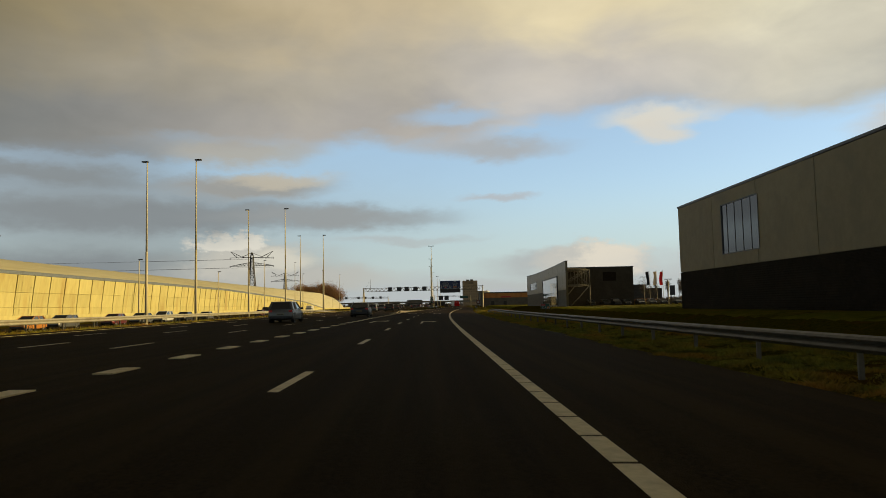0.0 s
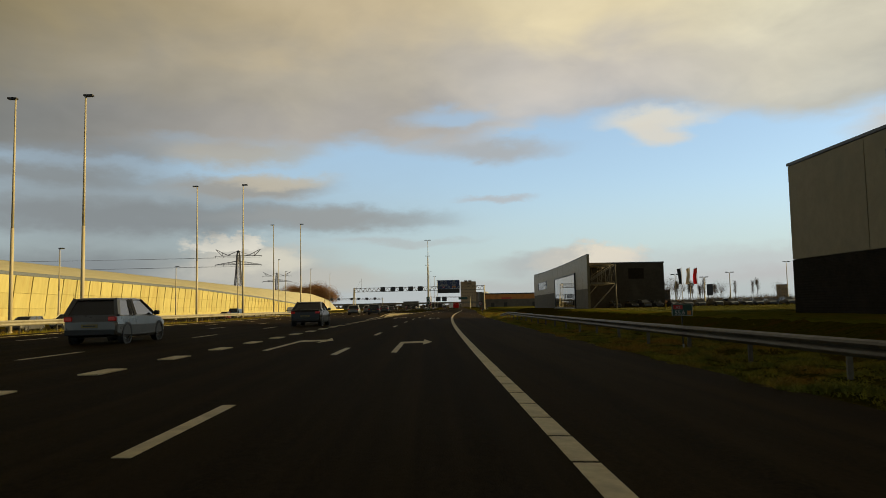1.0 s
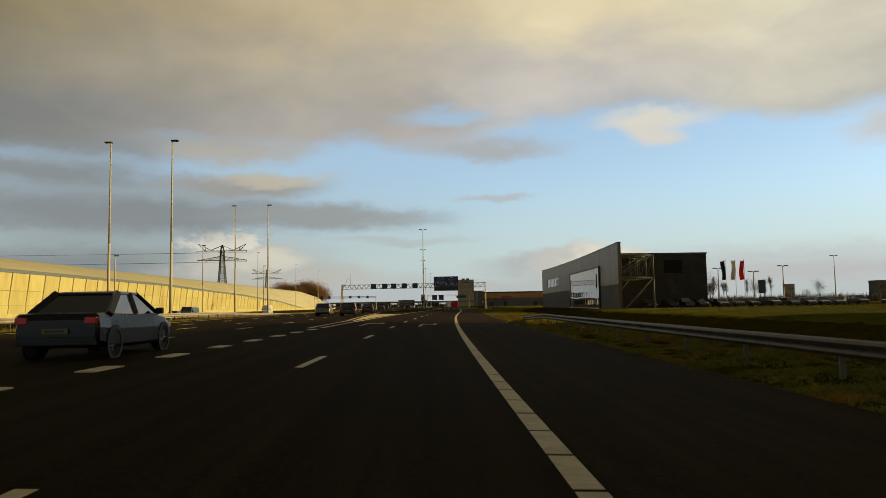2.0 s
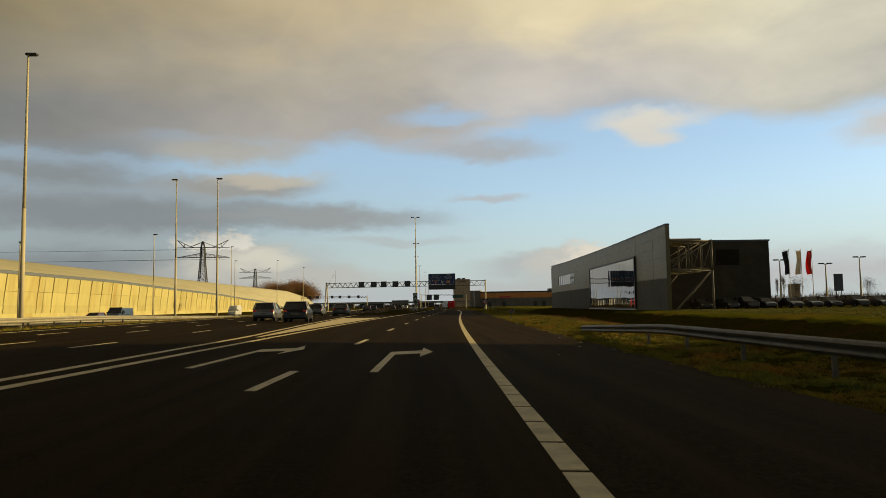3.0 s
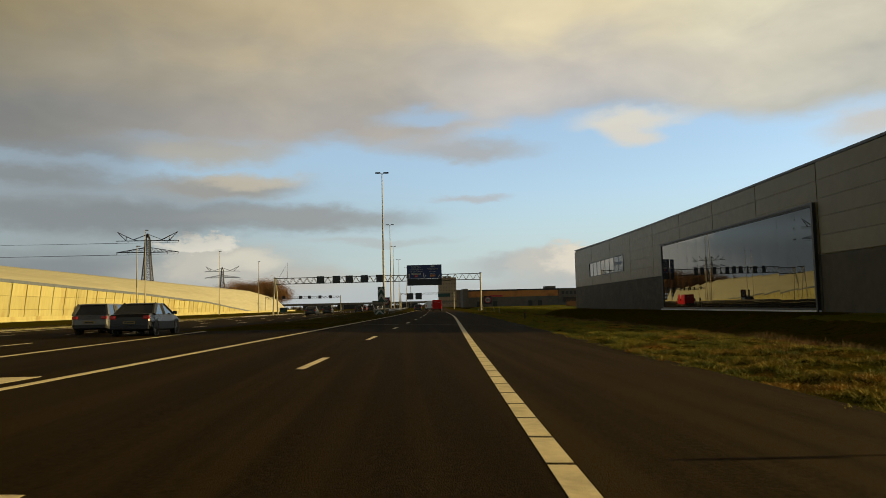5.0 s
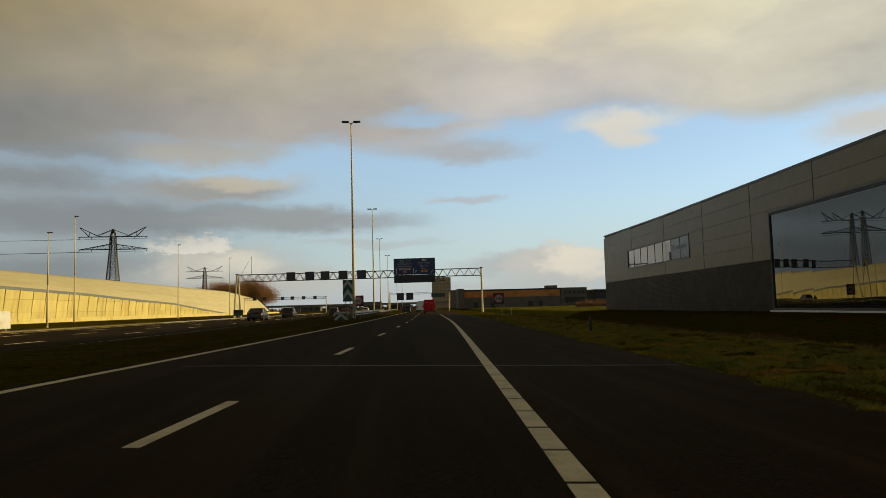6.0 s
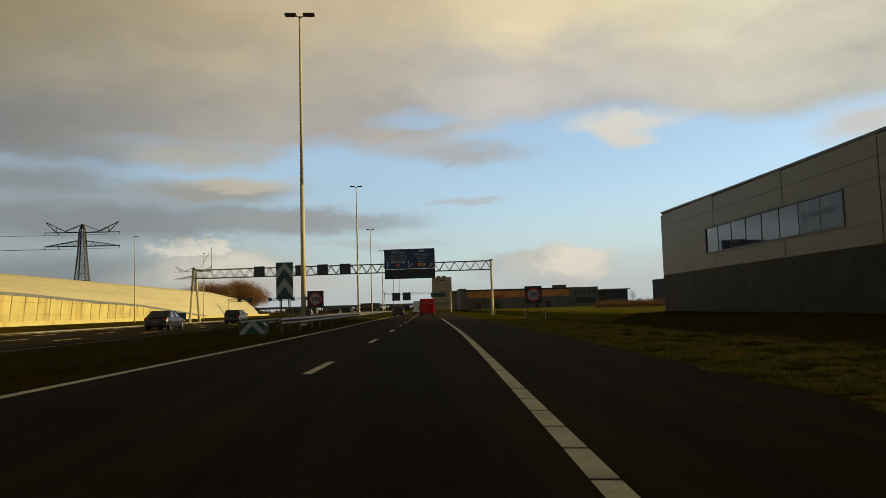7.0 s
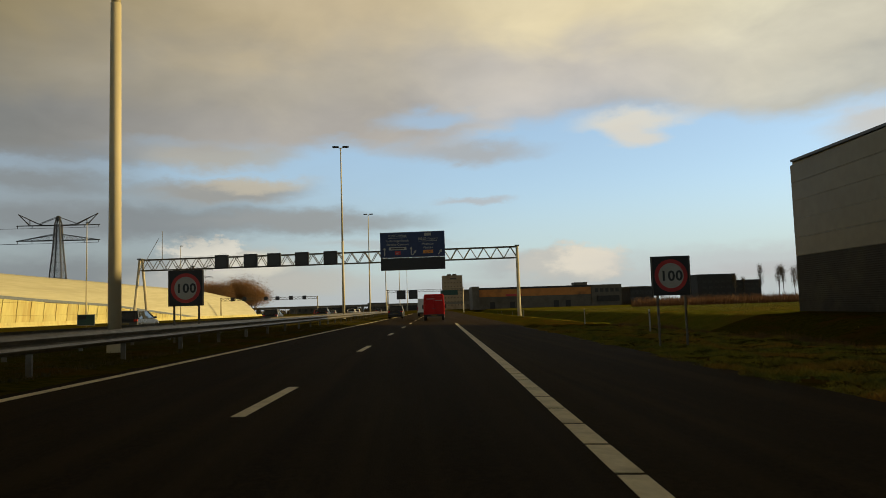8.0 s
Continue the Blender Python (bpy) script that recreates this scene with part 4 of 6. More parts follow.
def text_mesh(words, size, mat, parent, m, name="lettering", align="LEFT", bold=0.0):
    cu = bpy.data.curves.new(name, "FONT")
    cu.body, cu.size, cu.extrude, cu.align_x = words, size, 0.006, align
    cu.offset = bold
    tmp = bpy.data.objects.new(name, cu)
    me = bpy.data.meshes.new_from_object(tmp)
    bpy.data.objects.remove(tmp)
    me.materials.clear()
    me.materials.append(mat)
    ob = new(name, me)
    ob.parent = parent
    ob.matrix_local = m
    return ob


SIGN_BLUE = material("blue_sign_sheet", (0.006, 0.022, 0.090), (0.005, 0.018, 0.075), rough=0.55, scale=2.0)
SIGN_WHITE = material("white_sign_sheet", (0.36, 0.345, 0.305), (0.31, 0.30, 0.265), rough=0.5, scale=2.0)
SIGN_RED = material("red_sign_sheet", (0.42, 0.018, 0.016), (0.36, 0.015, 0.013), rough=0.5, scale=2.0)
SIGN_ORANGE = material("orange_sign_sheet", (0.55, 0.20, 0.02), (0.48, 0.17, 0.02), rough=0.5, scale=2.0)
SIGN_GREEN = material("green_sign_sheet", (0.006, 0.052, 0.032), (0.005, 0.043, 0.027), rough=0.5, scale=2.0)
SIGN_BACK = material("black_sign_board", (0.010, 0.010, 0.011), (0.007, 0.007, 0.008), rough=0.55, scale=3.0)


def truss(bm, x0, x1, y0, y1, z0, z1, bay=1.9, k_w=1.0):
    for y in (y0, y1):
        for z in (z0, z1):
            tube(bm, (x0, y, z), (x1, y, z), 0.085 * k_w, None, 6)
    n = max(2, int(round((x1 - x0) / bay)))
    d = (x1 - x0) / n
    for k in range(n):
        a = x0 + k * d
        for y in (y0, y1):
            beam(bm, (a, y, z0), (a + d / 2, y, z1), 0.075 * k_w)
            beam(bm, (a + d / 2, y, z1), (a + d, y, z0), 0.075 * k_w)
        beam(bm, (a, y0, z0), (a, y1, z0), 0.06)
        beam(bm, (a + d / 2, y0, z1), (a + d / 2, y1, z1), 0.06)


def gantry(x_l, y_l, x_r, y_r, z0, z1, legs, group="sign gantries", k_w=1.0):
    """Local x runs from the left foot to the right one."""
    a = math.atan2(y_r - y_l, x_r - x_l)
    span = math.hypot(x_r - x_l, y_r - y_l)
    root = thing("sign_gantry", pose(x_l, y_l, 0, 0, 0, math.degrees(a)), "galvanised lattice gantry spanning the lanes, with signal boxes", "gantry", group)
    bm = bmesh.new()
    truss(bm, 0, span, -0.5 * k_w, 0.5 * k_w, z0, z1, k_w=k_w)
    part("truss", bm, GALV, root)
    for x in legs:
        x = x if x >= 0 else span
        for dy in (-1, 1):
            bm = bmesh.new()
            foot = 2.3 if x < span * 0.5 else 0.75
            tube(bm, (x, dy * foot, -0.2), (x, dy * 0.35, z1 + 0.1), 0.25 * k_w, 0.18 * k_w, 8)
            part("leg", bm, POLE, root)
        bm = bmesh.new()
        box(bm, x - 0.3, x + 0.3, -0.6, 0.6, z1 + 0.06, z1 + 0.22)
        part("cap", bm, GALV, root)
    return root, span


def signal_box(root, x, z, w=1.95, hgt=1.95, y=-0.75):
    bm = bmesh.new()
    box(bm, x - w / 2, x + w / 2, y - 0.12, y + 0.35, z - hgt / 2, z + hgt / 2, bevel=0.07)
    ob = part("signal_box", bm, SIGN_BACK, root, "black matrix signal box, unlit")
    bm = bmesh.new()
    box(bm, x - w * 0.38, x + w * 0.38, y - 0.135, y - 0.115, z - hgt * 0.38, z + hgt * 0.38)
    part("display", bm, BLACK, ob)


def main_gantry():
    root, span = gantry(-27.8, 339, 26.3, 332.5, 7.9, 9.45, (0, -1))
    k = span / 54.1
    for x in (-15.6, -11.4, -8.0, -4.0, 0.1):
        signal_box(root, (x + 27.8) * k, 8.75)
    # the long sign over the exit lanes: blue face above a plain black board
    x0, x1, z0, z1 = (7.25 + 27.8) * k, (16.3 + 27.8) * k, 8.40, 12.0
    bm = bmesh.new()
    box(bm, x0, x1, -1.05, -0.93, z0, z1, bevel=0.03)
    board = part("direction_sign", bm, SIGN_BLUE, root, "blue direction sign with white lettering")
    bm = bmesh.new()
    for a, b, c, d in ((x0, x1, z1 - 0.06, z1 - 0.02), (x0, x1, z0 + 0.02, z0 + 0.06)):
        box(bm, a + 0.03, b - 0.03, -1.062, -1.045, c, d)
    part("border", bm, SIGN_WHITE, board)
    bm = bmesh.new()
    box(bm, x0 + 0.02, x1 - 0.02, -1.0, -0.6, z0 - 1.75, z0 - 0.03, bevel=0.03)
    part("lower_board", bm, SIGN_BACK, root, "plain black board under the sign")
    bm = bmesh.new()
    for x in (x0 + 1, (x0 + x1) / 2, x1 - 1):
        beam(bm, (x, -0.85, z0 - 1.6), (x, -0.85, z1 - 0.2), 0.12)
    part("bracket", bm, GALV, root)
    flat = pose(0, 0, 0, 90, 0, 0)

    def words(t, x, z, size, mat=SIGN_WHITE, align="CENTER"):
        text_mesh(t, size, mat, board, Matrix.Translation((x, -1.058, z)) @ flat, align=align)

    def plate(a, b, c, d, mat, name="plate"):
        bm = bmesh.new()
        box(bm, a, b, -1.062, -1.045, c, d, bevel=0.006)
        return part(name, bm, mat, board)

    w = x1 - x0
    l, r = x0 + w * 0.27, x0 + w * 0.74
    words("RING-West", l, z1 - 0.68, 0.52)
    plate(l - 1.3, l + 1.3, z1 - 0.84, z1 - 0.79, SIGN_WHITE, "rule")
    words("'s-Hertogenbosch", l, z1 - 1.35, 0.46)
    words("Utrecht-Centrum", l, z1 - 1.88, 0.46)
    plate(l - 1.25, l + 1.25, z1 - 2.52, z1 - 2.10, SIGN_WHITE)
    plate(l - 0.95, l + 0.95, z1 - 2.40, z1 - 2.22, SIGN_BACK, "lettering_bar").location.y = -0.004
    plate(l - 0.4, l + 0.4, z1 - 3.2, z1 - 2.66, SIGN_RED)
    words("A2", l, z1 - 3.1, 0.42, SIGN_WHITE)
    plate(r - 0.5, r + 0.5, z1 - 0.62, z1 - 0.22, SIGN_WHITE)
    words("RING-Noord", r, z1 - 1.2, 0.50)
    plate(r - 1.3, r + 1.3, z1 - 1.38, z1 - 1.33, SIGN_WHITE, "rule")
    words("Maarssen", r, z1 - 1.9, 0.46)
    words("Vleuten", r, z1 - 2.42, 0.46)
    plate(r - 0.7, r + 0.7, z1 - 3.1, z1 - 2.62, SIGN_ORANGE)
    words("N230", r, z1 - 3.02, 0.38, SIGN_BACK)
    for x, lean in ((x0 + 0.6, 0), (x0 + w * 0.48, 0), (x0 + w * 0.50, 0.7), (x1 - 0.95, 0.7)):
        bm = bmesh.new()
        a, b = Vector((x, -1.054, z0 + 0.3)), Vector((x + lean * 0.75, -1.054, z0 + (1.5 if not lean else 1.0)))
        s = (b - a).normalized()
        t = Vector((s.z, 0, -s.x))
        for p, q, wd in ((a, b - s * 0.25, 0.07), ):
            vs = [bm.verts.new(v) for v in (p - t * wd, p + t * wd, q + t * wd, q - t * wd)]
            bm.faces.new(vs)
        vs = [bm.verts.new(v) for v in (b - s * 0.35 - t * 0.22, b - s * 0.35 + t * 0.22, b)]
        bm.faces.new(vs)
        g = bmesh.ops.extrude_face_region(bm, geom=list(bm.faces))
        bmesh.ops.translate(bm, vec=(0, -0.012, 0), verts=[v for v in g["geom"] if isinstance(v, bmesh.types.BMVert)])
        part("arrow", bm, SIGN_WHITE, board)
    # a thin camera pole on the left end
    bm = bmesh.new()
    tube(bm, (3.2, 0, 9.4), (3.2, 0, 13.6), 0.05, 0.035, 6)
    tube(bm, (0.8, 0, 9.4), (2.7, 0, 12.6), 0.035, 0.03, 6)
    part("aerial", bm, GALV, root)


main_gantry()
far_root, far_span = gantry(-70, 556, -29, 562, 7.2, 8.2, (0, -1))
for f in (0.12, 0.24, 0.46, 0.58, 0.72, 0.86):
    signal_box(far_root, far_span * f, 7.8, 1.7, 1.7)
exit_root, exit_span = gantry(5.2, 446, 27.0, 443, 6.1, 6.7, (0, -1), k_w=0.45)
for x in (4.0, 7.5):
    signal_box(exit_root, x, 5.4, 2.6, 2.6)
bm = bmesh.new()
box(bm, 15.5, 20.5, -0.9, -0.8, 4.9, 6.3, bevel=0.03)
part("direction_sign", bm, SIGN_GREEN, exit_root, "dark green direction sign, unreadable")


# ---- roadside signs ----


def speed_sign(x, y, z_base, z0, turn):
    root = thing("speed_sign", pose(x, y, z_base, 0, 0, turn), "square black board with a red-ringed white speed limit disc", "traffic sign", "speed limit signs")
    s, z0 = 1.2, z0 - z_base
    bm = bmesh.new()
    box(bm, -s / 2, s / 2, -0.03, 0.03, z0, z0 + s, bevel=0.015)
    board = part("board", bm, SIGN_BACK, root)
    cz = z0 + s / 2
    bm = bmesh.new()
    disc_ring(bm, 0.0005, 0.40, -0.036, -0.02, 0, cz)
    part("disc", bm, SIGN_WHITE, board)
    bm = bmesh.new()
    disc_ring(bm, 0.385, 0.50, -0.042, -0.02, 0, cz)
    part("ring", bm, SIGN_RED, board, "red ring")
    for k, d in enumerate("100"):
        text_mesh(d, 0.42, BLACK, board, Matrix.Translation((-0.225 + 0.235 * k, -0.040, cz - 0.145)) @ pose(0, 0, 0, 90, 0, 0), "digit", "CENTER", 0.012)
    bm = bmesh.new()
    for x in (-s / 2 + 0.03, s / 2 - 0.03):
        box(bm, x - 0.012, x + 0.012, -0.035, 0.035, z0, z0 + s)
    part("edge_strip", bm, GALV, root)
    for x in (-0.42, 0.42):
        bm = bmesh.new()
        tube(bm, (x, 0.05, -0.3), (x, 0.05, z0 + s * 0.85), 0.038, None, 8)
        part("post", bm, GALV, root)


speed_sign(3.25, 255, 0.2, 1.48, -4)
speed_sign(18.75, 252, -0.75, 1.32, -4)


def chevron_sign():
    root = thing("chevron_sign", pose(2.9, 242.5, 0.2, 0, 0, -3), "tall green and white chevron board on thin posts", "traffic sign")
    z0, z1, w = 1.7, 3.78, 0.95
    bm = bmesh.new()
    box(bm, -w / 2, w / 2, -0.03, 0.03, z0, z1, bevel=0.012)
    board = part("board", bm, SIGN_GREEN, root)
    for k in range(2):
        bm = bmesh.new()
        lo = z0 + 0.14 + k * 1.0
        mid = min(lo + 0.64, z1 - 0.02)
        pts = [(-w / 2 + 0.01, lo - 0.05), (0, mid - 0.05), (w / 2 - 0.01, lo - 0.05), (w / 2 - 0.01, lo + 0.42), (0, min(mid + 0.42, z1 - 0.01)), (-w / 2 + 0.01, lo + 0.42)]
        fr = [bm.verts.new((x, -0.045, z)) for x, z in pts]
        bk = [bm.verts.new((x, -0.02, z)) for x, z in pts]
        bm.faces.new((fr[0], fr[1], fr[4], fr[5]))
        bm.faces.new((fr[1], fr[2], fr[3], fr[4]))
        for q in range(6):
            bm.faces.new((fr[q], bk[q], bk[(q + 1) % 6], fr[(q + 1) % 6]))
        part("chevron", bm, SIGN_WHITE, board)
    for x in (-0.28, -0.2, 0.2, 0.28):
        bm = bmesh.new()
        tube(bm, (x, 0.06, -0.2), (x, 0.06, z1 - 0.2), 0.03, None, 8)
        part("post", bm, GALV, root)


chevron_sign()


def bullnose():
    """The boxy marker at the nose of the wedge barrier, green with a white chevron."""
    root = thing("barrier_nose", pose(2.94, 233.2, 0.2, 0, 0, -3), "rounded green barrier nose with a white chevron", "traffic marker")
    bm = bmesh.new()
    n = 20
    prev = None
    for k in range(n + 1):
        a = math.pi * k / n
        x = -0.56 * math.copysign(abs(math.cos(a)) ** 0.45, math.cos(a))
        z = 0.60 * math.sin(a) ** 0.45
        row = [bm.verts.new(v) for v in ((x, -0.28, z), (x * 0.9, 0.6, z * 0.95), (x * 0.9, 0.6, 0.0), (x, -0.28, 0.0))]
        if prev:
            for q in range(4):
                bm.faces.new((prev[q], prev[(q + 1) % 4], row[(q + 1) % 4], row[q]))
        prev = row
    bmesh.ops.remove_doubles(bm, verts=bm.verts, dist=0.001)
    part("body", bm, SIGN_GREEN, root)
    for s in (-1, 1):
        bm = bmesh.new()
        pts = [(s * 0.004, 0.42), (s * 0.42, 0.02), (s * 0.55, 0.02), (s * 0.55, 0.16), (s * 0.14, 0.57), (s * 0.004, 0.57)]
        fr = [bm.verts.new((x, -0.292, z)) for x, z in pts]
        bk = [bm.verts.new((x, -0.275, z)) for x, z in pts]
        bm.faces.new(fr)
        for q in range(6):
            bm.faces.new((fr[q], bk[q], bk[(q + 1) % 6], fr[(q + 1) % 6]))
        part("chevron_arm", bm, SIGN_WHITE, root, "white chevron arm")


bullnose()


def distance_sign(x, y, z0, z1, w, ground, turn=-3, figures=""):
    """A small green kilometre board with a red road-number patch."""
    root = thing("distance_marker", pose(x, y, ground, 0, 0, turn), "small green roadside kilometre board on a short post", "traffic sign", "distance markers")
    a, b = z0 - ground, z1 - ground
    bm = bmesh.new()
    box(bm, -w / 2, w / 2, -0.015, 0.015, a, b, bevel=0.01)
    board = part("board", bm, SIGN_GREEN, root)
    hgt = b - a
    bm = bmesh.new()
    box(bm, -w * 0.42, w * 0.02, -0.024, -0.01, a + hgt * 0.56, b - hgt * 0.1)
    part("patch", bm, SIGN_RED if figures else SIGN_BACK, board)
    bm = bmesh.new()
    for x0, x1, c, d in ((-0.5, 0.5, 0.0, 0.035), (-0.5, 0.5, 0.965, 1.0), (-0.5, -0.475, 0.035, 0.965), (0.475, 0.5, 0.035, 0.965)):
        box(bm, x0 * w, x1 * w, -0.022, -0.01, a + hgt * c, a + hgt * d)
    part("border", bm, SIGN_WHITE, board)
    up = pose(0, 0, 0, 90, 0, 0)
    if figures:
        text_mesh("A2", hgt * 0.34, SIGN_WHITE, board, Matrix.Translation((-w * 0.20, -0.028, a + hgt * 0.60)) @ up, "road_number", "CENTER")
        text_mesh(figures, hgt * 0.50, SIGN_WHITE, board, Matrix.Translation((-w * 0.12, -0.028, a + hgt * 0.11)) @ up, "number", "CENTER")
        bm = bmesh.new()
        box(bm, w * 0.24, w * 0.42, -0.024, -0.01, a + hgt * 0.10, a + hgt * 0.42)
        part("orange_patch", bm, SIGN_ORANGE, board, "small orange patch")
    bm = bmesh.new()
    box(bm, -0.03, 0.03, -0.03, 0.0, 0.12, 0.36)
    part("reflector", bm, SIGN_WHITE, root, "white reflector strip")
    bm = bmesh.new()
    tube(bm, (0, 0.03, -0.25), (0, 0.03, b - 0.03), 0.022, None, 8)
    part("post", bm, LATTICE, root)


distance_sign(11.3, 146.0, 0.46, 0.76, 0.50, -0.36, figures="55.7")
distance_sign(9.85, 49.6, 0.73, 1.08, 0.60, -0.45, figures="55.6")
distance_sign(-19.9, 302.0, 0.55, 1.6, 1.7, 0.05)


def marker_post(x, y, hgt, mat, label):
    z = ground_z(x, y) - 0.1
    root = thing("marker_post", pose(x, y, z), label, "marker post", "marker posts")
    dark = mat is SIGN_BACK
    w = 0.055 if dark else 0.034
    bm = bmesh.new()
    box(bm, -w, w, -w * 0.8, w * 0.8, 0, hgt, bevel=0.012)
    part("body", bm, mat, root)
    bm = bmesh.new()
    box(bm, -w * 0.8, w * 0.8, -w * 0.8 - 0.006, -w * 0.7, hgt - 0.2, hgt - 0.12)
    part("reflector", bm, SIGN_RED if dark else SIGN_BACK, root)


marker_post(16.7, 206.0, 0.95, SIGN_BACK, "dark plastic marker post in the grass")
for x, y in ((22.0, 264.0), (23.5, 283.0), (24.6, 318.0), (27.8, 340.0), (31.0, 372.0), (33.0, 404.0), (36.0, 436.0)):
    marker_post(x, y, 1.2, SIGN_WHITE, "slim white marker post in the grass")


# ---- power line ----


def pylon(x, y, top, turn, scale=1.0):
    root = thing("power_pylon", pose(x, y, 0, 0, 0, turn), "dark steel lattice power pylon with two cross-arms", "pylon", "power pylons")
    bm = bmesh.new()

    def half(z):
        return float(np.interp(z, (0, 17, 30, 37, 40.5), (4.2, 2.2, 1.25, 1.0, 0.3)))

    zs = [0, 5, 9.5, 13.5, 17, 20, 23, 25.8, 28.4, 31, 33.2, 35.2, 37.2, 40.5]
    corners = ((-1, -1), (1, -1), (1, 1), (-1, 1))
    for a, b in zip(zs, zs[1:]):
        for k in range(4):
            (p, q), (r, s) = corners[k], corners[(k + 1) % 4]
            ha, hb = half(a), half(b)
            beam(bm, (p * ha, q * ha, a), (p * hb, q * hb, b), 0.36)
            beam(bm, (p * ha, q * ha, a), (r * hb, s * hb, b), 0.15)
            beam(bm, (r * ha, s * ha, a), (p * hb, q * hb, b), 0.15)
            beam(bm, (p * hb, q * hb, b), (r * hb, s * hb, b), 0.14)
    part("tower", bm, LATTICE, root)
    for z, rise, tip in ((37.0, 1.4, 4.4), (31.2, 2.4, 0.0)):
        bm = bmesh.new()
        h0 = half(z)
        for sx in (-1, 1):
            end = Vector((sx * 15.2, 0, z))
            up = Vector((sx * 14.6, 0, z + max(tip, 0.0)))
            n = 7
            for sy in (-1, 1):
                foot, head = Vector((sx * h0, sy * h0, z)), Vector((sx * h0 * 0.9, sy * h0 * 0.9, z + rise))
                beam(bm, foot, end, 0.22)
                if tip:
                    mid = foot.lerp(end, 0.42) + Vector((0, 0, 0.5))
                    beam(bm, Vector((sx * h0 * 0.7, sy * h0 * 0.7, z + 3.0)), mid, 0.16)
                    beam(bm, mid, up, 0.22)
                    beam(bm, up, foot.lerp(end, 0.66), 0.20)
                    beam(bm, foot.lerp(end, 0.66), mid.lerp(up, 0.45), 0.12)
                    beam(bm, foot.lerp(end, 0.2), mid, 0.12)
                else:
                    beam(bm, head, end, 0.18)
                    for k in range(n):
                        beam(bm, foot.lerp(end, k / n), head.lerp(end, (k + 0.5) / n), 0.10)
                        beam(bm, head.lerp(end, (k + 0.5) / n), foot.lerp(end, (k + 1) / n), 0.10)
        part("crossarm", bm, LATTICE, root)
    bm = bmesh.new()
    for z in (37.0, 31.2):
        for x in (-14.8, -9.5, 9.5, 14.8):
            tube(bm, (x, 0, z), (x, 0, z - 1.0), 0.12, None, 6)
    part("insulator", bm, LATTICE, root)
    return root


pylon(-120.5, 515, 40, 2)
pylon(-156.0, 817, 40, 4)


def wires(a, b, sag):
    root = thing("power_lines", pose(0, 0, 0), "thin dark overhead power lines", "power line", "power lines")
    for z in (36.0, 30.2):
        for off in (-14.8, 14.8):
            bm = bmesh.new()
            p0, p1 = Vector((a[0] + off, a[1], z)), Vector((b[0] + off, b[1], z))
            pts = [p0.lerp(p1, k / 20) - Vector((0, 0, sag * k / 5 * (1 - k / 20))) for k in range(21)]
            rings = [[bm.verts.new(p + Vector((dx, 0, dz))) for dx, dz in ((-0.06, 0), (0, -0.06), (0.06, 0), (0, 0.06))] for p in pts]
            for r0, r1 in zip(rings, rings[1:]):
                for q in range(4):
                    bm.faces.new((r0[q], r0[(q + 1) % 4], r1[(q + 1) % 4], r1[q]))
            part("wire", bm, LATTICE, root)


wires((-120.5, 515), (-520, 470), 1.5)

# ---- vehicles ----

RUBBER = material("tyre_rubber", (0.012, 0.012, 0.012), (0.009, 0.009, 0.009), rough=0.85, scale=8.0)
RIM = material("alloy_rim", (0.35, 0.35, 0.36), (0.28, 0.28, 0.29), rough=0.35, metal=0.8, scale=6.0)
LAMP_RED = material("red_tail_lamp", (0.45, 0.015, 0.012), (0.38, 0.012, 0.010), rough=0.15, scale=6.0, emit=0.06)
LAMP_CLEAR = material("clear_head_lamp", (0.60, 0.60, 0.58), (0.5, 0.5, 0.48), rough=0.12, scale=6.0)
PLATE = material("yellow_plate", (0.20, 0.14, 0.02), (0.18, 0.125, 0.02), rough=0.5, scale=6.0)
TRIM = material("black_plastic_trim", (0.020, 0.020, 0.021), (0.015, 0.015, 0.016), rough=0.6, scale=10.0)
PAINTS = {}


def car_paint(name, colour, metal=0.0):
    if name not in PAINTS:
        m = material(name + "_car_paint", colour, tuple(v * 0.92 for v in colour), rough=0.30, metal=metal, scale=1.5, stain=tuple(v * 0.75 for v in colour), stain_scale=0.8)
        m.node_tree.nodes["Principled BSDF"].inputs["Coat Weight"].default_value = 0.2
        PAINTS[name] = m
    return PAINTS[name]


def loft(bm, sections, mi=0):
    """Skins closed rings of equal length, and caps both ends."""
    rings = [[bm.verts.new(v) for v in s] for s in sections]
    n = len(rings[0])
    for a, b in zip(rings, rings[1:]):
        for k in range(n):
            bm.faces.new((a[k], a[(k + 1) % n], b[(k + 1) % n], b[k])).material_index = mi
    bm.faces.new(rings[0][::-1]).material_index = mi
    bm.faces.new(rings[-1]).material_index = mi


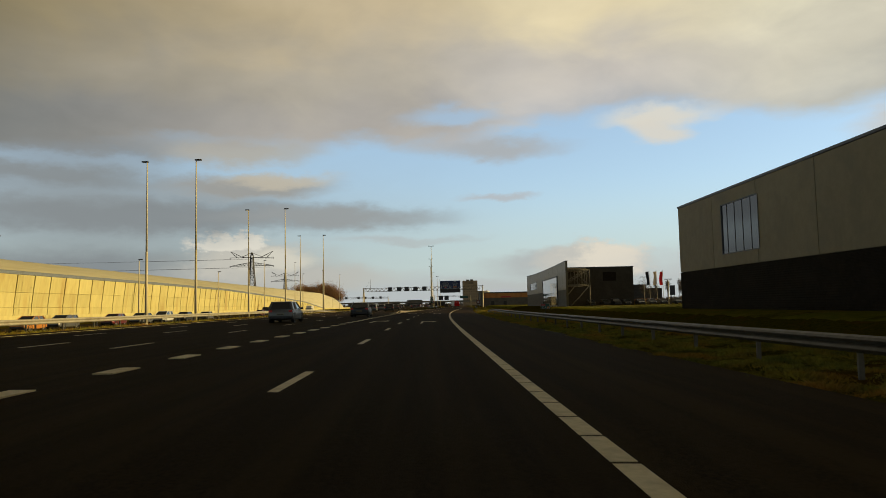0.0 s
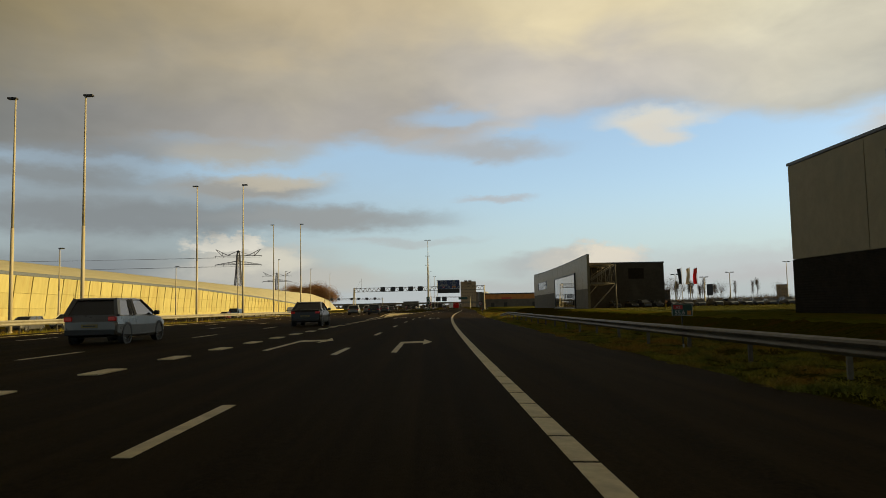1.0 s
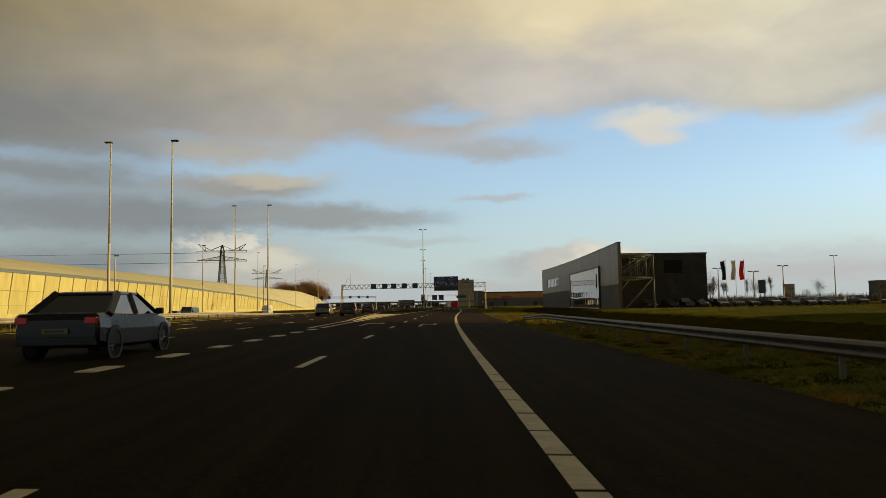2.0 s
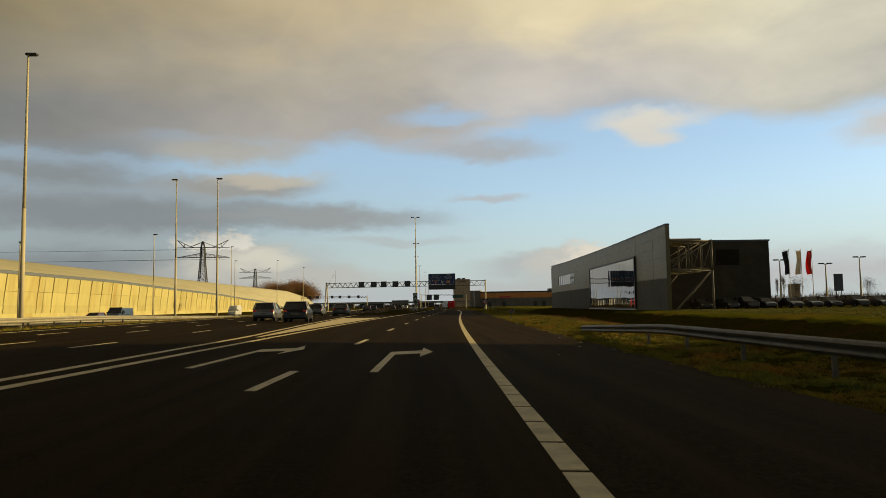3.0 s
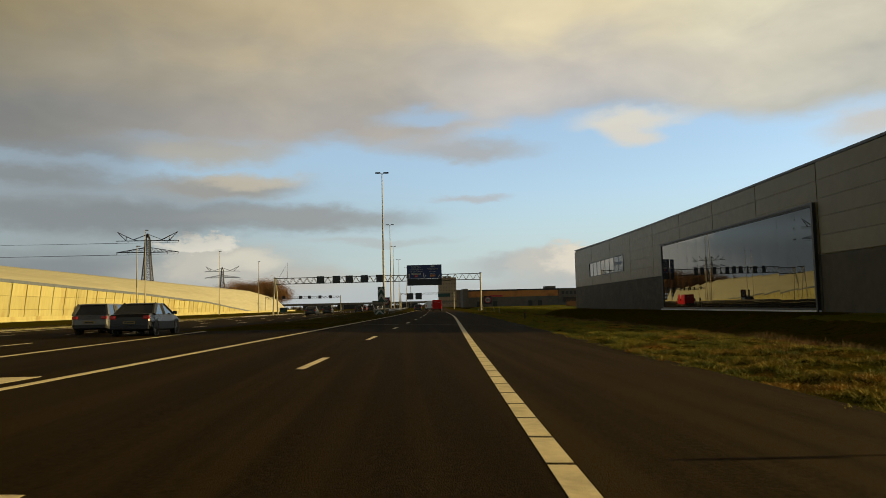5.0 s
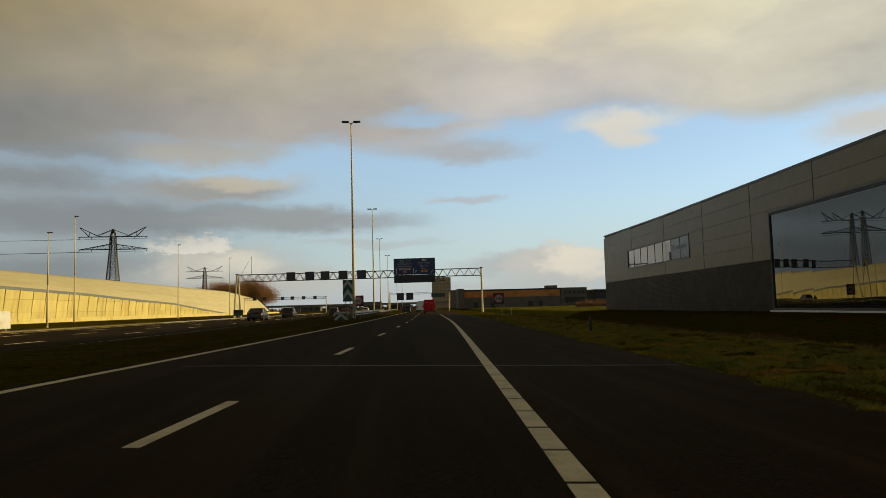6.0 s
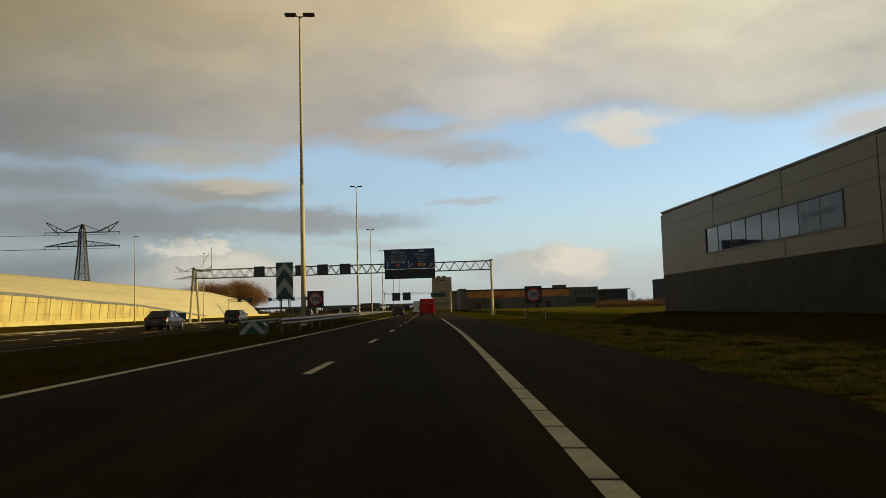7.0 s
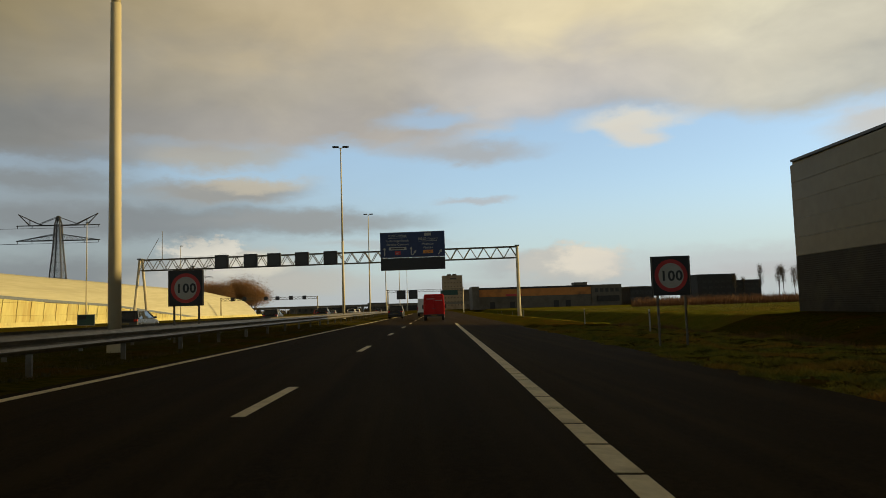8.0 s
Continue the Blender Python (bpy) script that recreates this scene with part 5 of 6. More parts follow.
SHAPES = {
    # length, width, belt line, roof, then the lower body's stations (y, half width, bottom, top), then the cabin (y at belt and roof, back and front)
    "hatchback": (4.2, 1.74, 0.93, 1.49, ((0, .80, .42, .70), (.08, .84, .32, .92), (.5, .87, .22, .95), (1.6, .87, .20, .94), (2.9, .87, .20, .93), (3.6, .85, .22, .86), (4.05, .78, .30, .74), (4.2, .70, .40, .62)), (0.12, 0.62, 2.15, 3.25)),
    "estate": (4.5, 1.76, 0.95, 1.50, ((0, .80, .42, .72), (.08, .85, .32, .94), (.5, .88, .22, .96), (1.6, .88, .20, .95), (3.1, .88, .20, .94), (3.9, .86, .22, .86), (4.35, .78, .30, .74), (4.5, .70, .40, .62)), (0.10, 0.42, 2.4, 3.4)),
    "saloon": (4.6, 1.78, 0.94, 1.44, ((0, .80, .44, .82), (.10, .86, .32, .95), (.6, .88, .22, .98), (1.6, .89, .20, .95), (3.1, .89, .20, .94), (3.9, .86, .22, .86), (4.45, .78, .30, .72), (4.6, .70, .40, .60)), (0.55, 1.35, 2.5, 3.45)),
    "suv": (4.5, 1.84, 1.05, 1.68, ((0, .84, .50, .84), (.08, .89, .38, 1.04), (.5, .92, .28, 1.07), (1.6, .92, .26, 1.06), (3.0, .92, .26, 1.05), (3.8, .90, .28, 1.0), (4.35, .84, .38, .86), (4.5, .76, .48, .72)), (0.10, 0.40, 2.3, 3.3)),
}


def wheel_parts(root, x, y, r=0.32, w=0.21):
    side = 1 if x > 0 else -1
    bm = bmesh.new()
    prof = [(r * 0.62, -w / 2), (r * 0.93, -w / 2), (r, -w * 0.3), (r, w * 0.3), (r * 0.93, w / 2), (r * 0.62, w / 2)]
    n = 22
    rings = [[bm.verts.new((x + b, y + a * math.cos(k * math.tau / n), r + a * math.sin(k * math.tau / n))) for a, b in prof] for k in range(n)]
    for k in range(n):
        p, q = rings[k], rings[(k + 1) % n]
        for j in range(len(prof)):
            bm.faces.new((p[j], p[(j + 1) % len(prof)], q[(j + 1) % len(prof)], q[j]))
    wheel = part("wheel", bm, RUBBER, root, smooth=False)
    bm = bmesh.new()
    tube(bm, (x - side * w * 0.2, y, r), (x + side * w * 0.36, y, r), r * 0.63, r * 0.58, 14)
    for k in range(5):
        a = k * math.tau / 5
        beam(bm, (x + side * w * 0.40, y, r), (x + side * w * 0.40, y + r * 0.5 * math.cos(a), r + r * 0.5 * math.sin(a)), r * 0.16)
    part("rim", bm, RIM, wheel)


def car(x, y, turn, shape, paint, label, group="moving traffic", z=None):
    """A car whose rear is at (x, y); it points along its own +y."""
    length, width, belt, top, stations, (rb, rr, fr, fb) = SHAPES[shape]
    z = road_z(x, y) if z is None else z
    root = thing("car", pose(x, y, z, 0, 0, turn), label, "car", group)
    bm = bmesh.new()
    secs = []
    for yy, hw, lo, hi in stations:
        mid = lo + (hi - lo) * 0.55
        secs.append([(-hw * 0.93, yy, lo), (-hw, yy, lo + 0.08), (-hw, yy, mid), (-hw * 0.97, yy, hi - 0.05), (-hw * 0.90, yy, hi), (hw * 0.90, yy, hi), (hw * 0.97, yy, hi - 0.05), (hw, yy, mid), (hw, yy, lo + 0.08), (hw * 0.93, yy, lo)])
    loft(bm, secs)
    part("body", bm, paint, root, smooth=False)
    hb, ht = width / 2 * 0.94, width / 2 * 0.74
    base, roof = belt - 0.02, top
    # the cabin's glass, its roof and its pillars
    bm = bmesh.new()
    secs = [[(-hb, rb, base), (hb, rb, base), (hb * 0.99, fb, base), (-hb * 0.99, fb, base)], [(-ht - 0.02, rr, roof - 0.05), (ht + 0.02, rr, roof - 0.05), (ht, fr, roof - 0.05), (-ht, fr, roof - 0.05)]]
    loft(bm, secs)
    part("glass", bm, GLASS, root, "dark car glazing")
    bm = bmesh.new()
    loft(bm, [[(-ht - 0.05, rr - 0.07, roof - 0.07), (ht + 0.05, rr - 0.07, roof - 0.07), (ht + 0.03, fr + 0.04, roof - 0.07), (-ht - 0.03, fr + 0.04, roof - 0.07)],
              [(-ht - 0.03, rr, roof - 0.03), (ht + 0.03, rr, roof - 0.03), (ht, fr, roof - 0.02), (-ht, fr, roof - 0.02)], [(-ht * 0.8, rr + 0.15, roof), (ht * 0.8, rr + 0.15, roof), (ht * 0.8, fr - 0.12, roof), (-ht * 0.8, fr - 0.12, roof)]])
    part("roof", bm, paint, root)
    mid = (rr + fr) / 2 + 0.1
    pillars = [((hb, rb + 0.02), (ht + 0.01, rr), 0.13), ((hb, fb - 0.02), (ht, fr), 0.07), ((hb + 0.005, mid), (ht + 0.012, mid), 0.08)]
    if shape in ("estate", "suv"):
        pillars.append(((hb + 0.005, rr + 0.75), (ht + 0.012, rr + 0.85), 0.07))
    for s in (-1, 1):
        for (xa, ya), (xb, yb), thick_w in pillars:
            bm = bmesh.new()
            beam(bm, (s * xa, ya, base), (s * xb, yb, roof - 0.05), thick_w)
            part("pillar", bm, paint, root)
    w = width / 2
    for s in (-1, 1):
        bm = bmesh.new()
        box(bm, min(s * w * 0.66, s * w * 0.93), max(s * w * 0.66, s * w * 0.93), -0.03, 0.09, belt - 0.20, belt - 0.06, bevel=0.02)
        part("tail_lamp", bm, LAMP_RED, root)
        bm = bmesh.new()
        box(bm, min(s * w * 0.52, s * w * 0.86), max(s * w * 0.52, s * w * 0.86), length - 0.16, length - 0.03, 0.56, 0.68, bevel=0.02)
        part("head_lamp", bm, LAMP_CLEAR, root)
        bm = bmesh.new()
        box(bm, min(s * w, s * (w + 0.17)), max(s * w, s * (w + 0.17)), fb - 0.35, fb - 0.22, belt - 0.03, belt + 0.12, bevel=0.03)
        part("mirror", bm, TRIM, root)
    bm = bmesh.new()
    box(bm, -w * 0.9, w * 0.9, -0.035, 0.2, 0.30, 0.48, bevel=0.03)
    part("rear_bumper", bm, TRIM, root)
    bm = bmesh.new()
    box(bm, -w * 0.8, w * 0.8, length - 0.25, length + 0.01, 0.28, 0.45, bevel=0.03)
    part("front_bumper", bm, TRIM, root)
    bm = bmesh.new()
    box(bm, -0.26, 0.26, -0.045, -0.02, 0.54, 0.65)
    part("plate", bm, PLATE, root, "yellow plate with a plain bar")
    bm = bmesh.new()
    box(bm, -0.20, 0.20, -0.050, -0.04, 0.575, 0.615)
    part("plate_bar", bm, BLACK, root)
    for s in (-1, 1):
        for yy in (0.78, length - 0.88):
            wheel_parts(root, s * (w - 0.13), yy)
            bm = bmesh.new()
            disc_ring(bm, 0.30, 0.385, 0, 0.02, 0, 0.32, 24)
            bm.transform(Matrix.Translation((s * (w + 0.006), yy, 0)) @ Matrix.Rotation(radians(90 * s), 4, "Z"))
            part("wheel_arch", bm, TRIM, root)
    return root


def van(x, y, turn, paint, label, z=None, length=5.4, width=2.0, top=2.5, stripe=True):
    """A panel van seen from behind: box body with rounded shoulders, two rear doors, lamps, bumper."""
    z = road_z(x, y) if z is None else z
    root = thing("van", pose(x, y, z, 0, 0, turn), label, "van", "moving traffic")
    w = width / 2
    bm = bmesh.new()
    secs = []
    for yy, hw, lo, hi in ((0, w * 0.97, 0.45, top - 0.06), (0.06, w, 0.40, top), (length * 0.66, w, 0.38, top), (length * 0.74, w * 0.99, 0.38, top - 0.12), (length * 0.86, w * 0.97, 0.38, 1.35), (length * 0.98, w * 0.9, 0.40, 1.05), (length, w * 0.84, 0.45, 0.9)):
        tw = 0.90 if hi > 1.6 else 0.95
        mid = lo + (hi - lo) * 0.5
        secs.append([(-hw * 0.96, yy, lo), (-hw, yy, lo + 0.1), (-hw, yy, mid), (-hw * (tw + 0.05), yy, hi - 0.16), (-hw * tw + 0.06, yy, hi), (hw * tw - 0.06, yy, hi), (hw * (tw + 0.05), yy, hi - 0.16), (hw, yy, mid), (hw, yy, lo + 0.1), (hw * 0.96, yy, lo)])
    loft(bm, secs)
    part("body", bm, paint, root)
    for s in (-1, 1):
        bm = bmesh.new()
        a, b = sorted((s * 0.015, s * w * 0.90))
        box(bm, a, b, -0.03, 0.02, 0.62, top - 0.22, bevel=0.018)
        door = part("rear_door", bm, paint, root)
        bm = bmesh.new()
        a, b = sorted((s * w * 0.14, s * w * 0.78))
        box(bm, a, b, -0.038, -0.02, 1.42, 1.98, bevel=0.008)
        part("door_panel", bm, paint, door)
        bm = bmesh.new()
        box(bm, s * 0.10 - 0.05, s * 0.10 + 0.05, -0.06, -0.02, 1.12, 1.18, bevel=0.01)
        part("handle", bm, TRIM, door)
        bm = bmesh.new()
        a, b = sorted((s * w * 0.91, s * w * 0.99))
        box(bm, a, b, -0.035, 0.06, 0.85, 1.45, bevel=0.015)
        part("tail_lamp", bm, LAMP_RED, root)
        bm = bmesh.new()
        a, b = sorted((s * w, s * (w + 0.2)))
        box(bm, a, b, length * 0.76, length * 0.80, 1.15, 1.55, bevel=0.03)
        part("mirror", bm, TRIM, root)
        bm = bmesh.new()
        loft(bm, [[(s * (w + 0.004), length * 0.60, 1.30), (s * (w + 0.004), length * 0.80, 1.30), (s * (w - 0.06), length * 0.72, 1.95), (s * (w - 0.06), length * 0.60, 1.95)],
                  [(s * (w - 0.05), length * 0.60, 1.30), (s * (w - 0.05), length * 0.80, 1.30), (s * (w - 0.12), length * 0.72, 1.95), (s * (w - 0.12), length * 0.60, 1.95)]])
        part("side_window", bm, GLASS, root)
    if stripe:
        bm = bmesh.new()
        box(bm, -w * 0.72, w * 0.05, -0.045, -0.025, 2.02, 2.08)
        box(bm, w * 0.12, w * 0.74, -0.045, -0.025, 1.86, 1.90)
        part("lettering_bar", bm, SIGN_WHITE, root, "pale lettering reduced to bars")
    bm = bmesh.new()
    box(bm, -w * 0.97, w * 0.97, -0.10, 0.12, 0.40, 0.60, bevel=0.03)
    part("rear_bumper", bm, TRIM, root)
    bm = bmesh.new()
    box(bm, -0.26, 0.26, -0.115, -0.09, 0.46, 0.56)
    part("plate", bm, PLATE, root, "yellow plate with a plain bar")
    bm = bmesh.new()
    loft(bm, [[(-w * 0.86, length * 0.752, 2.16), (w * 0.86, length * 0.752, 2.16), (w * 0.93, length * 0.863, 1.36), (-w * 0.93, length * 0.863, 1.36)],
              [(-w * 0.86, length * 0.735, 2.10), (w * 0.86, length * 0.735, 2.10), (w * 0.93, length * 0.845, 1.32), (-w * 0.93, length * 0.845, 1.32)]])
    part("windscreen", bm, GLASS, root)
    for s in (-1, 1):
        for yy in (0.95, length - 0.95):
            wheel_parts(root, s * (w - 0.14), yy, 0.35, 0.22)
        bm = bmesh.new()
        a, b = sorted((s * w * 0.5, s * w * 0.85))
        box(bm, a, b, length - 0.12, length + 0.0, 0.72, 0.92, bevel=0.02)
        part("head_lamp", bm, LAMP_CLEAR, root)
    return root


RED = car_paint("red", (0.50, 0.006, 0.002))
RED.node_tree.nodes["Principled BSDF"].inputs["Specular IOR Level"].default_value = 0.15
RED.node_tree.nodes["Principled BSDF"].inputs["Coat Weight"].default_value = 0.0
WHITE_CAR = car_paint("white", (0.62, 0.62, 0.60))
SILVER = car_paint("silver", (0.15, 0.15, 0.145), 0.4)
BLACK_CAR = car_paint("black", (0.012, 0.012, 0.014), 0.2)
BLUE = car_paint("blue", (0.06, 0.10, 0.17), 0.3)
DARK_RED = car_paint("dark_red", (0.16, 0.02, 0.015), 0.2)
ORANGE_CAR = car_paint("orange", (0.50, 0.20, 0.03))
ANTHRACITE = car_paint("anthracite", (0.035, 0.037, 0.04), 0.4)


def lane_of(y, n):
    return main_x(y) - 1.75 - 3.5 * n


H_EXIT, H_MAIN = heading(lane_x, 300), heading(main_x, 250)
van(13.2, 299.5, H_EXIT, RED, "bright red panel van seen from behind")
van(13.2, 338.0, H_EXIT, WHITE_CAR, "white panel van in the exit lane", top=2.6, stripe=False)
van(13.6, 362.0, H_EXIT, WHITE_CAR, "white panel van further up the exit lane", top=2.3, stripe=False)
car(9.35, 312.0, H_EXIT, "hatchback", ANTHRACITE, "dark grey hatchback in the exit lane")
car(lane_of(54, 1), 52.0, heading(main_x, 54), "estate", SILVER, "silver estate car overtaking on an inner lane")
car(lane_of(73, 0), 71.5, heading(main_x, 73), "saloon", BLACK_CAR, "black saloon car beside the block line")
car(lane_of(137, 0), 137.0, heading(main_x, 141), "hatchback", BLACK_CAR, "black hatchback beside the painted gore")
car(lane_of(144, 1), 144.0, heading(main_x, 149), "estate", SILVER, "silver estate car beside the painted gore")
car(lane_of(177, 1), 177.0, heading(main_x, 178), "estate", SILVER, "silver estate car on the main carriageway")
car(lane_of(172, 0), 172.5, heading(main_x, 173), "saloon", BLACK_CAR, "black saloon car on the main carriageway")
car(lane_of(256, 1) + 0.2, 256.0, H_MAIN, "saloon", BLACK_CAR, "black saloon car passing the grass wedge")
car(lane_of(281, 1), 281.0, H_MAIN, "estate", ANTHRACITE, "dark grey estate car in an inner lane")
car(lane_of(312, 0), 312.0, H_MAIN, "hatchback", ANTHRACITE, "dark hatchback with its tail lamps off")
for k, (y, n, shape, paint, label) in enumerate((
    (352, 0, "suv", BLACK_CAR, "black off-road car far down the main road"), (371, 1, "hatchback", DARK_RED, "dark red hatchback far down the main road"),
    (396, 0, "estate", WHITE_CAR, "white estate car far down the main road"), (415, 2, "saloon", SILVER, "silver saloon far down the main road"),
    (440, 1, "hatchback", WHITE_CAR, "white hatchback far down the main road"), (474, 0, "suv", ANTHRACITE, "dark off-road car far down the main road"))):
    car(lane_of(y, n), y, heading(main_x, y), shape, paint, label)
for x, y, shape, paint, label in ((-38, 84, "estate", SILVER, "silver estate on the oncoming road"), (-38, 97, "hatchback", DARK_RED, "dark red hatchback on the oncoming road"), (-38, 77, "hatchback", ORANGE_CAR, "orange hatchback on the oncoming road"),
                                  (-38, 114.5, "suv", WHITE_CAR, "white off-road car on the oncoming road"),
                                  (-38, 106, "estate", SILVER, "grey estate on the oncoming road"), (-38, 124, "hatchback", ANTHRACITE, "dark hatchback on the oncoming road"),
                                  (-38, 136, "saloon", SILVER, "silver saloon on the oncoming road"), (-40, 187, "hatchback", DARK_RED, "dark red hatchback on the oncoming road")):
    car(x, y, 180, shape, paint, label, "oncoming traffic", -0.5)
for x, y, paint, label, top in ((-40, 196, BLUE, "blue-grey van on the oncoming road", 2.1), (-40, 264, WHITE_CAR, "white van on the oncoming road", 2.5)):
    van(x, y, 180, paint, label, -0.5, top=top, stripe=False)
for k in range(13):
    x = 42.6 + 3.05 * k + 0.3 * math.sin(k * 1.7)
    shape = ("estate", "hatchback", "suv", "estate", "saloon")[k % 5]
    paint = (BLACK_CAR, BLACK_CAR, ANTHRACITE, BLACK_CAR, BLACK_CAR, ANTHRACITE)[k % 6]
    car(x, 187.0 + 0.4 * math.cos(k * 2.3), 180 + 4 * math.sin(k), shape, paint, "dark parked car in a row before the showroom", "parked cars", 0.11)
for k in range(9):
    x = 92 + 7.5 * k + 1.5 * math.sin(k * 2.7)
    car(x, 214 + 7 * math.sin(k * 1.9) + k * 2, 90 + 25 * math.sin(k * 1.1), ("saloon", "suv", "estate")[k % 3], (BLACK_CAR, SILVER, ANTHRACITE, DARK_RED)[k % 4], "parked car on the yard behind the field", "yard cars", 0.1)


# ---- flags ----


def flag(x, y, colour, label):
    root = thing("flag", pose(x, y, 0.1), label, "flag", "showroom flags")
    bm = bmesh.new()
    tube(bm, (0, 0, 0), (0, 0, 9.0), 0.06, 0.035, 8)
    tube(bm, (0, 0, 8.75), (-0.9, 0, 8.75), 0.02, None, 6)
    part("pole", bm, POLE, root)
    bm = bmesh.new()
    cols, rows = 6, 14
    grid = []
    for j in range(rows + 1):
        row = []
        for i in range(cols + 1):
            u, v = i / cols, j / rows
            row.append(bm.verts.new((-0.06 - 0.82 * u + 0.10 * math.sin(v * 5 + x), 0.16 * math.sin(3.2 * v + 4.0 * u + x) * u, 8.7 - 3.6 * v - 0.15 * u)))
        grid.append(row)
    for j in range(rows):
        for i in range(cols):
            bm.faces.new((grid[j][i], grid[j][i + 1], grid[j + 1][i + 1], grid[j + 1][i]))
    bmesh.ops.solidify(bm, geom=list(bm.faces), thickness=0.012)
    part("cloth", bm, colour, root, smooth=True)


FLAG_RED = material("red_flag_cloth", (0.75, 0.04, 0.03), (0.65, 0.03, 0.025), rough=0.8, scale=3.0)
FLAG_WHITE = material("white_flag_cloth", (0.80, 0.68, 0.48), (0.72, 0.60, 0.42), rough=0.8, scale=3.0)
FLAG_DARK = material("dark_flag_cloth", (0.03, 0.034, 0.036), (0.025, 0.028, 0.03), rough=0.8, scale=3.0)
flag(60.9, 196, FLAG_DARK, "dark banner flag on a slim pole")
flag(62.8, 196, FLAG_WHITE, "white banner flag on a slim pole")
flag(64.5, 196, FLAG_RED, "red banner flag on a slim pole")

# ---- far buildings ----

FAR_GLASS = material("far_dull_glazing", (0.040, 0.037, 0.032), (0.03, 0.028, 0.025), rough=0.5, scale=0.5, spec=0.3)
BROWN_PANE = material("brown_far_glazing", (0.17, 0.12, 0.07), (0.15, 0.105, 0.06), rough=0.6, scale=0.5, spec=0.2)
BRICK_TAN = material("tan_render", (0.36, 0.26, 0.155), (0.31, 0.225, 0.13), rough=0.85, scale=0.3, stain=(0.21, 0.15, 0.09), stain_scale=0.1, space="World")
GREY_FAR = material("grey_metal_cladding", (0.105, 0.087, 0.060), (0.082, 0.068, 0.046), rough=0.7, scale=0.5, stain=(0.050, 0.042, 0.029), stain_scale=0.1, space="World")
ORANGE_WALL = material("orange_wall_band", (0.46, 0.175, 0.028), (0.40, 0.15, 0.024), rough=0.7, scale=0.4, stain=(0.19, 0.075, 0.016), stain_scale=0.1, space="World")
DARK_FAR = material("dark_far_facade", (0.022, 0.020, 0.017), (0.017, 0.0155, 0.013), rough=0.7, scale=0.5, space="World")


# stained concrete, its colour lightened to carry the haze of distance
BRIDGE = material("weathered_hazed_concrete", (0.20, 0.17, 0.125), (0.16, 0.135, 0.10), rough=0.85, scale=0.4, stain=(0.13, 0.11, 0.08), stain_scale=0.1, space="World")


def simple_block(root, name, x0, x1, y0, y1, z0, z1, mat, label=""):
    bm = bmesh.new()
    box(bm, x0, x1, y0, y1, z0, z1)
    return part(name, bm, mat, root, label)


def windows_on(root, x0, x1, y, z0, z1, cols, rows, w, hgt, mat=None):
    for i in range(cols):
        for j in range(rows):
            cx = x0 + (x1 - x0) * (i + 0.5) / cols
            cz = z0 + (z1 - z0) * (j + 0.5) / rows
            simple_block(root, "window", cx - w / 2, cx + w / 2, y - 0.06, y + 0.2, cz - hgt / 2, cz + hgt / 2, mat or FAR_GLASS)


def tower_block():
    root = thing("tower_block", pose(50, 854, 0), "tan tower block with plant rooms on the roof, far away", "building", "far buildings")
    simple_block(root, "body", -8.5, 8.2, 0, 16, 0, 28.6, BRICK_TAN)
    for x in (-4.5, 0.2):
        simple_block(root, "plant_room", x, x + 3.2, 3, 8, 28.6, 30.0, GREY_FAR)
    simple_block(root, "wing", 8.3, 15.5, 2, 20, 0, 16.5, GREY_FAR)
    simple_block(root, "roof_sign", -2.4, 3.0, -0.25, -0.02, 25.2, 26.4, GREY_FAR)
    windows_on(root, -8, 8, 0, 2, 24, 6, 7, 0.9, 0.9, BROWN_PANE)
    bm = bmesh.new()
    bmesh.ops.create_uvsphere(bm, u_segments=18, v_segments=10, radius=4.0)
    bm.transform(Matrix.Translation((19.5, 10, 13.5)) @ Matrix.Diagonal((1, 1, 0.9, 1)))
    part("tank_dome", bm, WHITE_PAINT, root, smooth=True)
    simple_block(root, "tank_base", 15.7, 23.5, 6, 14, 0, 13, BRICK_TAN)


def orange_hall():
    root = thing("orange_hall", pose(46, 597, 0), "long low warehouse with an orange band over grey walls", "building", "far buildings")
    simple_block(root, "lower_wall", 0.3, 72, 0, 40, -0.1, 6.0, GREY_FAR)
    simple_block(root, "orange_band", 0.2, 57, -0.15, 40.1, 6.0, 9.7, ORANGE_WALL, "orange upper wall")
    simple_block(root, "roof_edge", 0, 57.2, -0.3, 40.2, 9.7, 10.6, DARK_FAR)
    simple_block(root, "end_wall", -3.2, 0.2, -6, 12, 0, 11.2, GREY_FAR)
    simple_block(root, "office", 57.2, 72.5, -0.6, 30, 0, 10.6, GREY_FAR)
    windows_on(root, 58.5, 71.5, -0.6, 6.2, 9.4, 5, 1, 1.7, 1.9)
    simple_block(root, "entrance", 60, 71, -1.6, -0.6, 2.2, 5.0, DARK_FAR)
    simple_block(root, "roof_hut", 50, 56.5, 5, 12, 10.6, 12.2, GREY_FAR)
    for x in (6, 16, 38, 44):
        simple_block(root, "door", x, x + 2.6, -0.12, 0.02, 0, 3.4, DARK_FAR)
    simple_block(root, "sign_bar", 14, 22, -0.4, -0.16, 6.2, 7.2, SIGN_RED, "red lettering reduced to a bar")


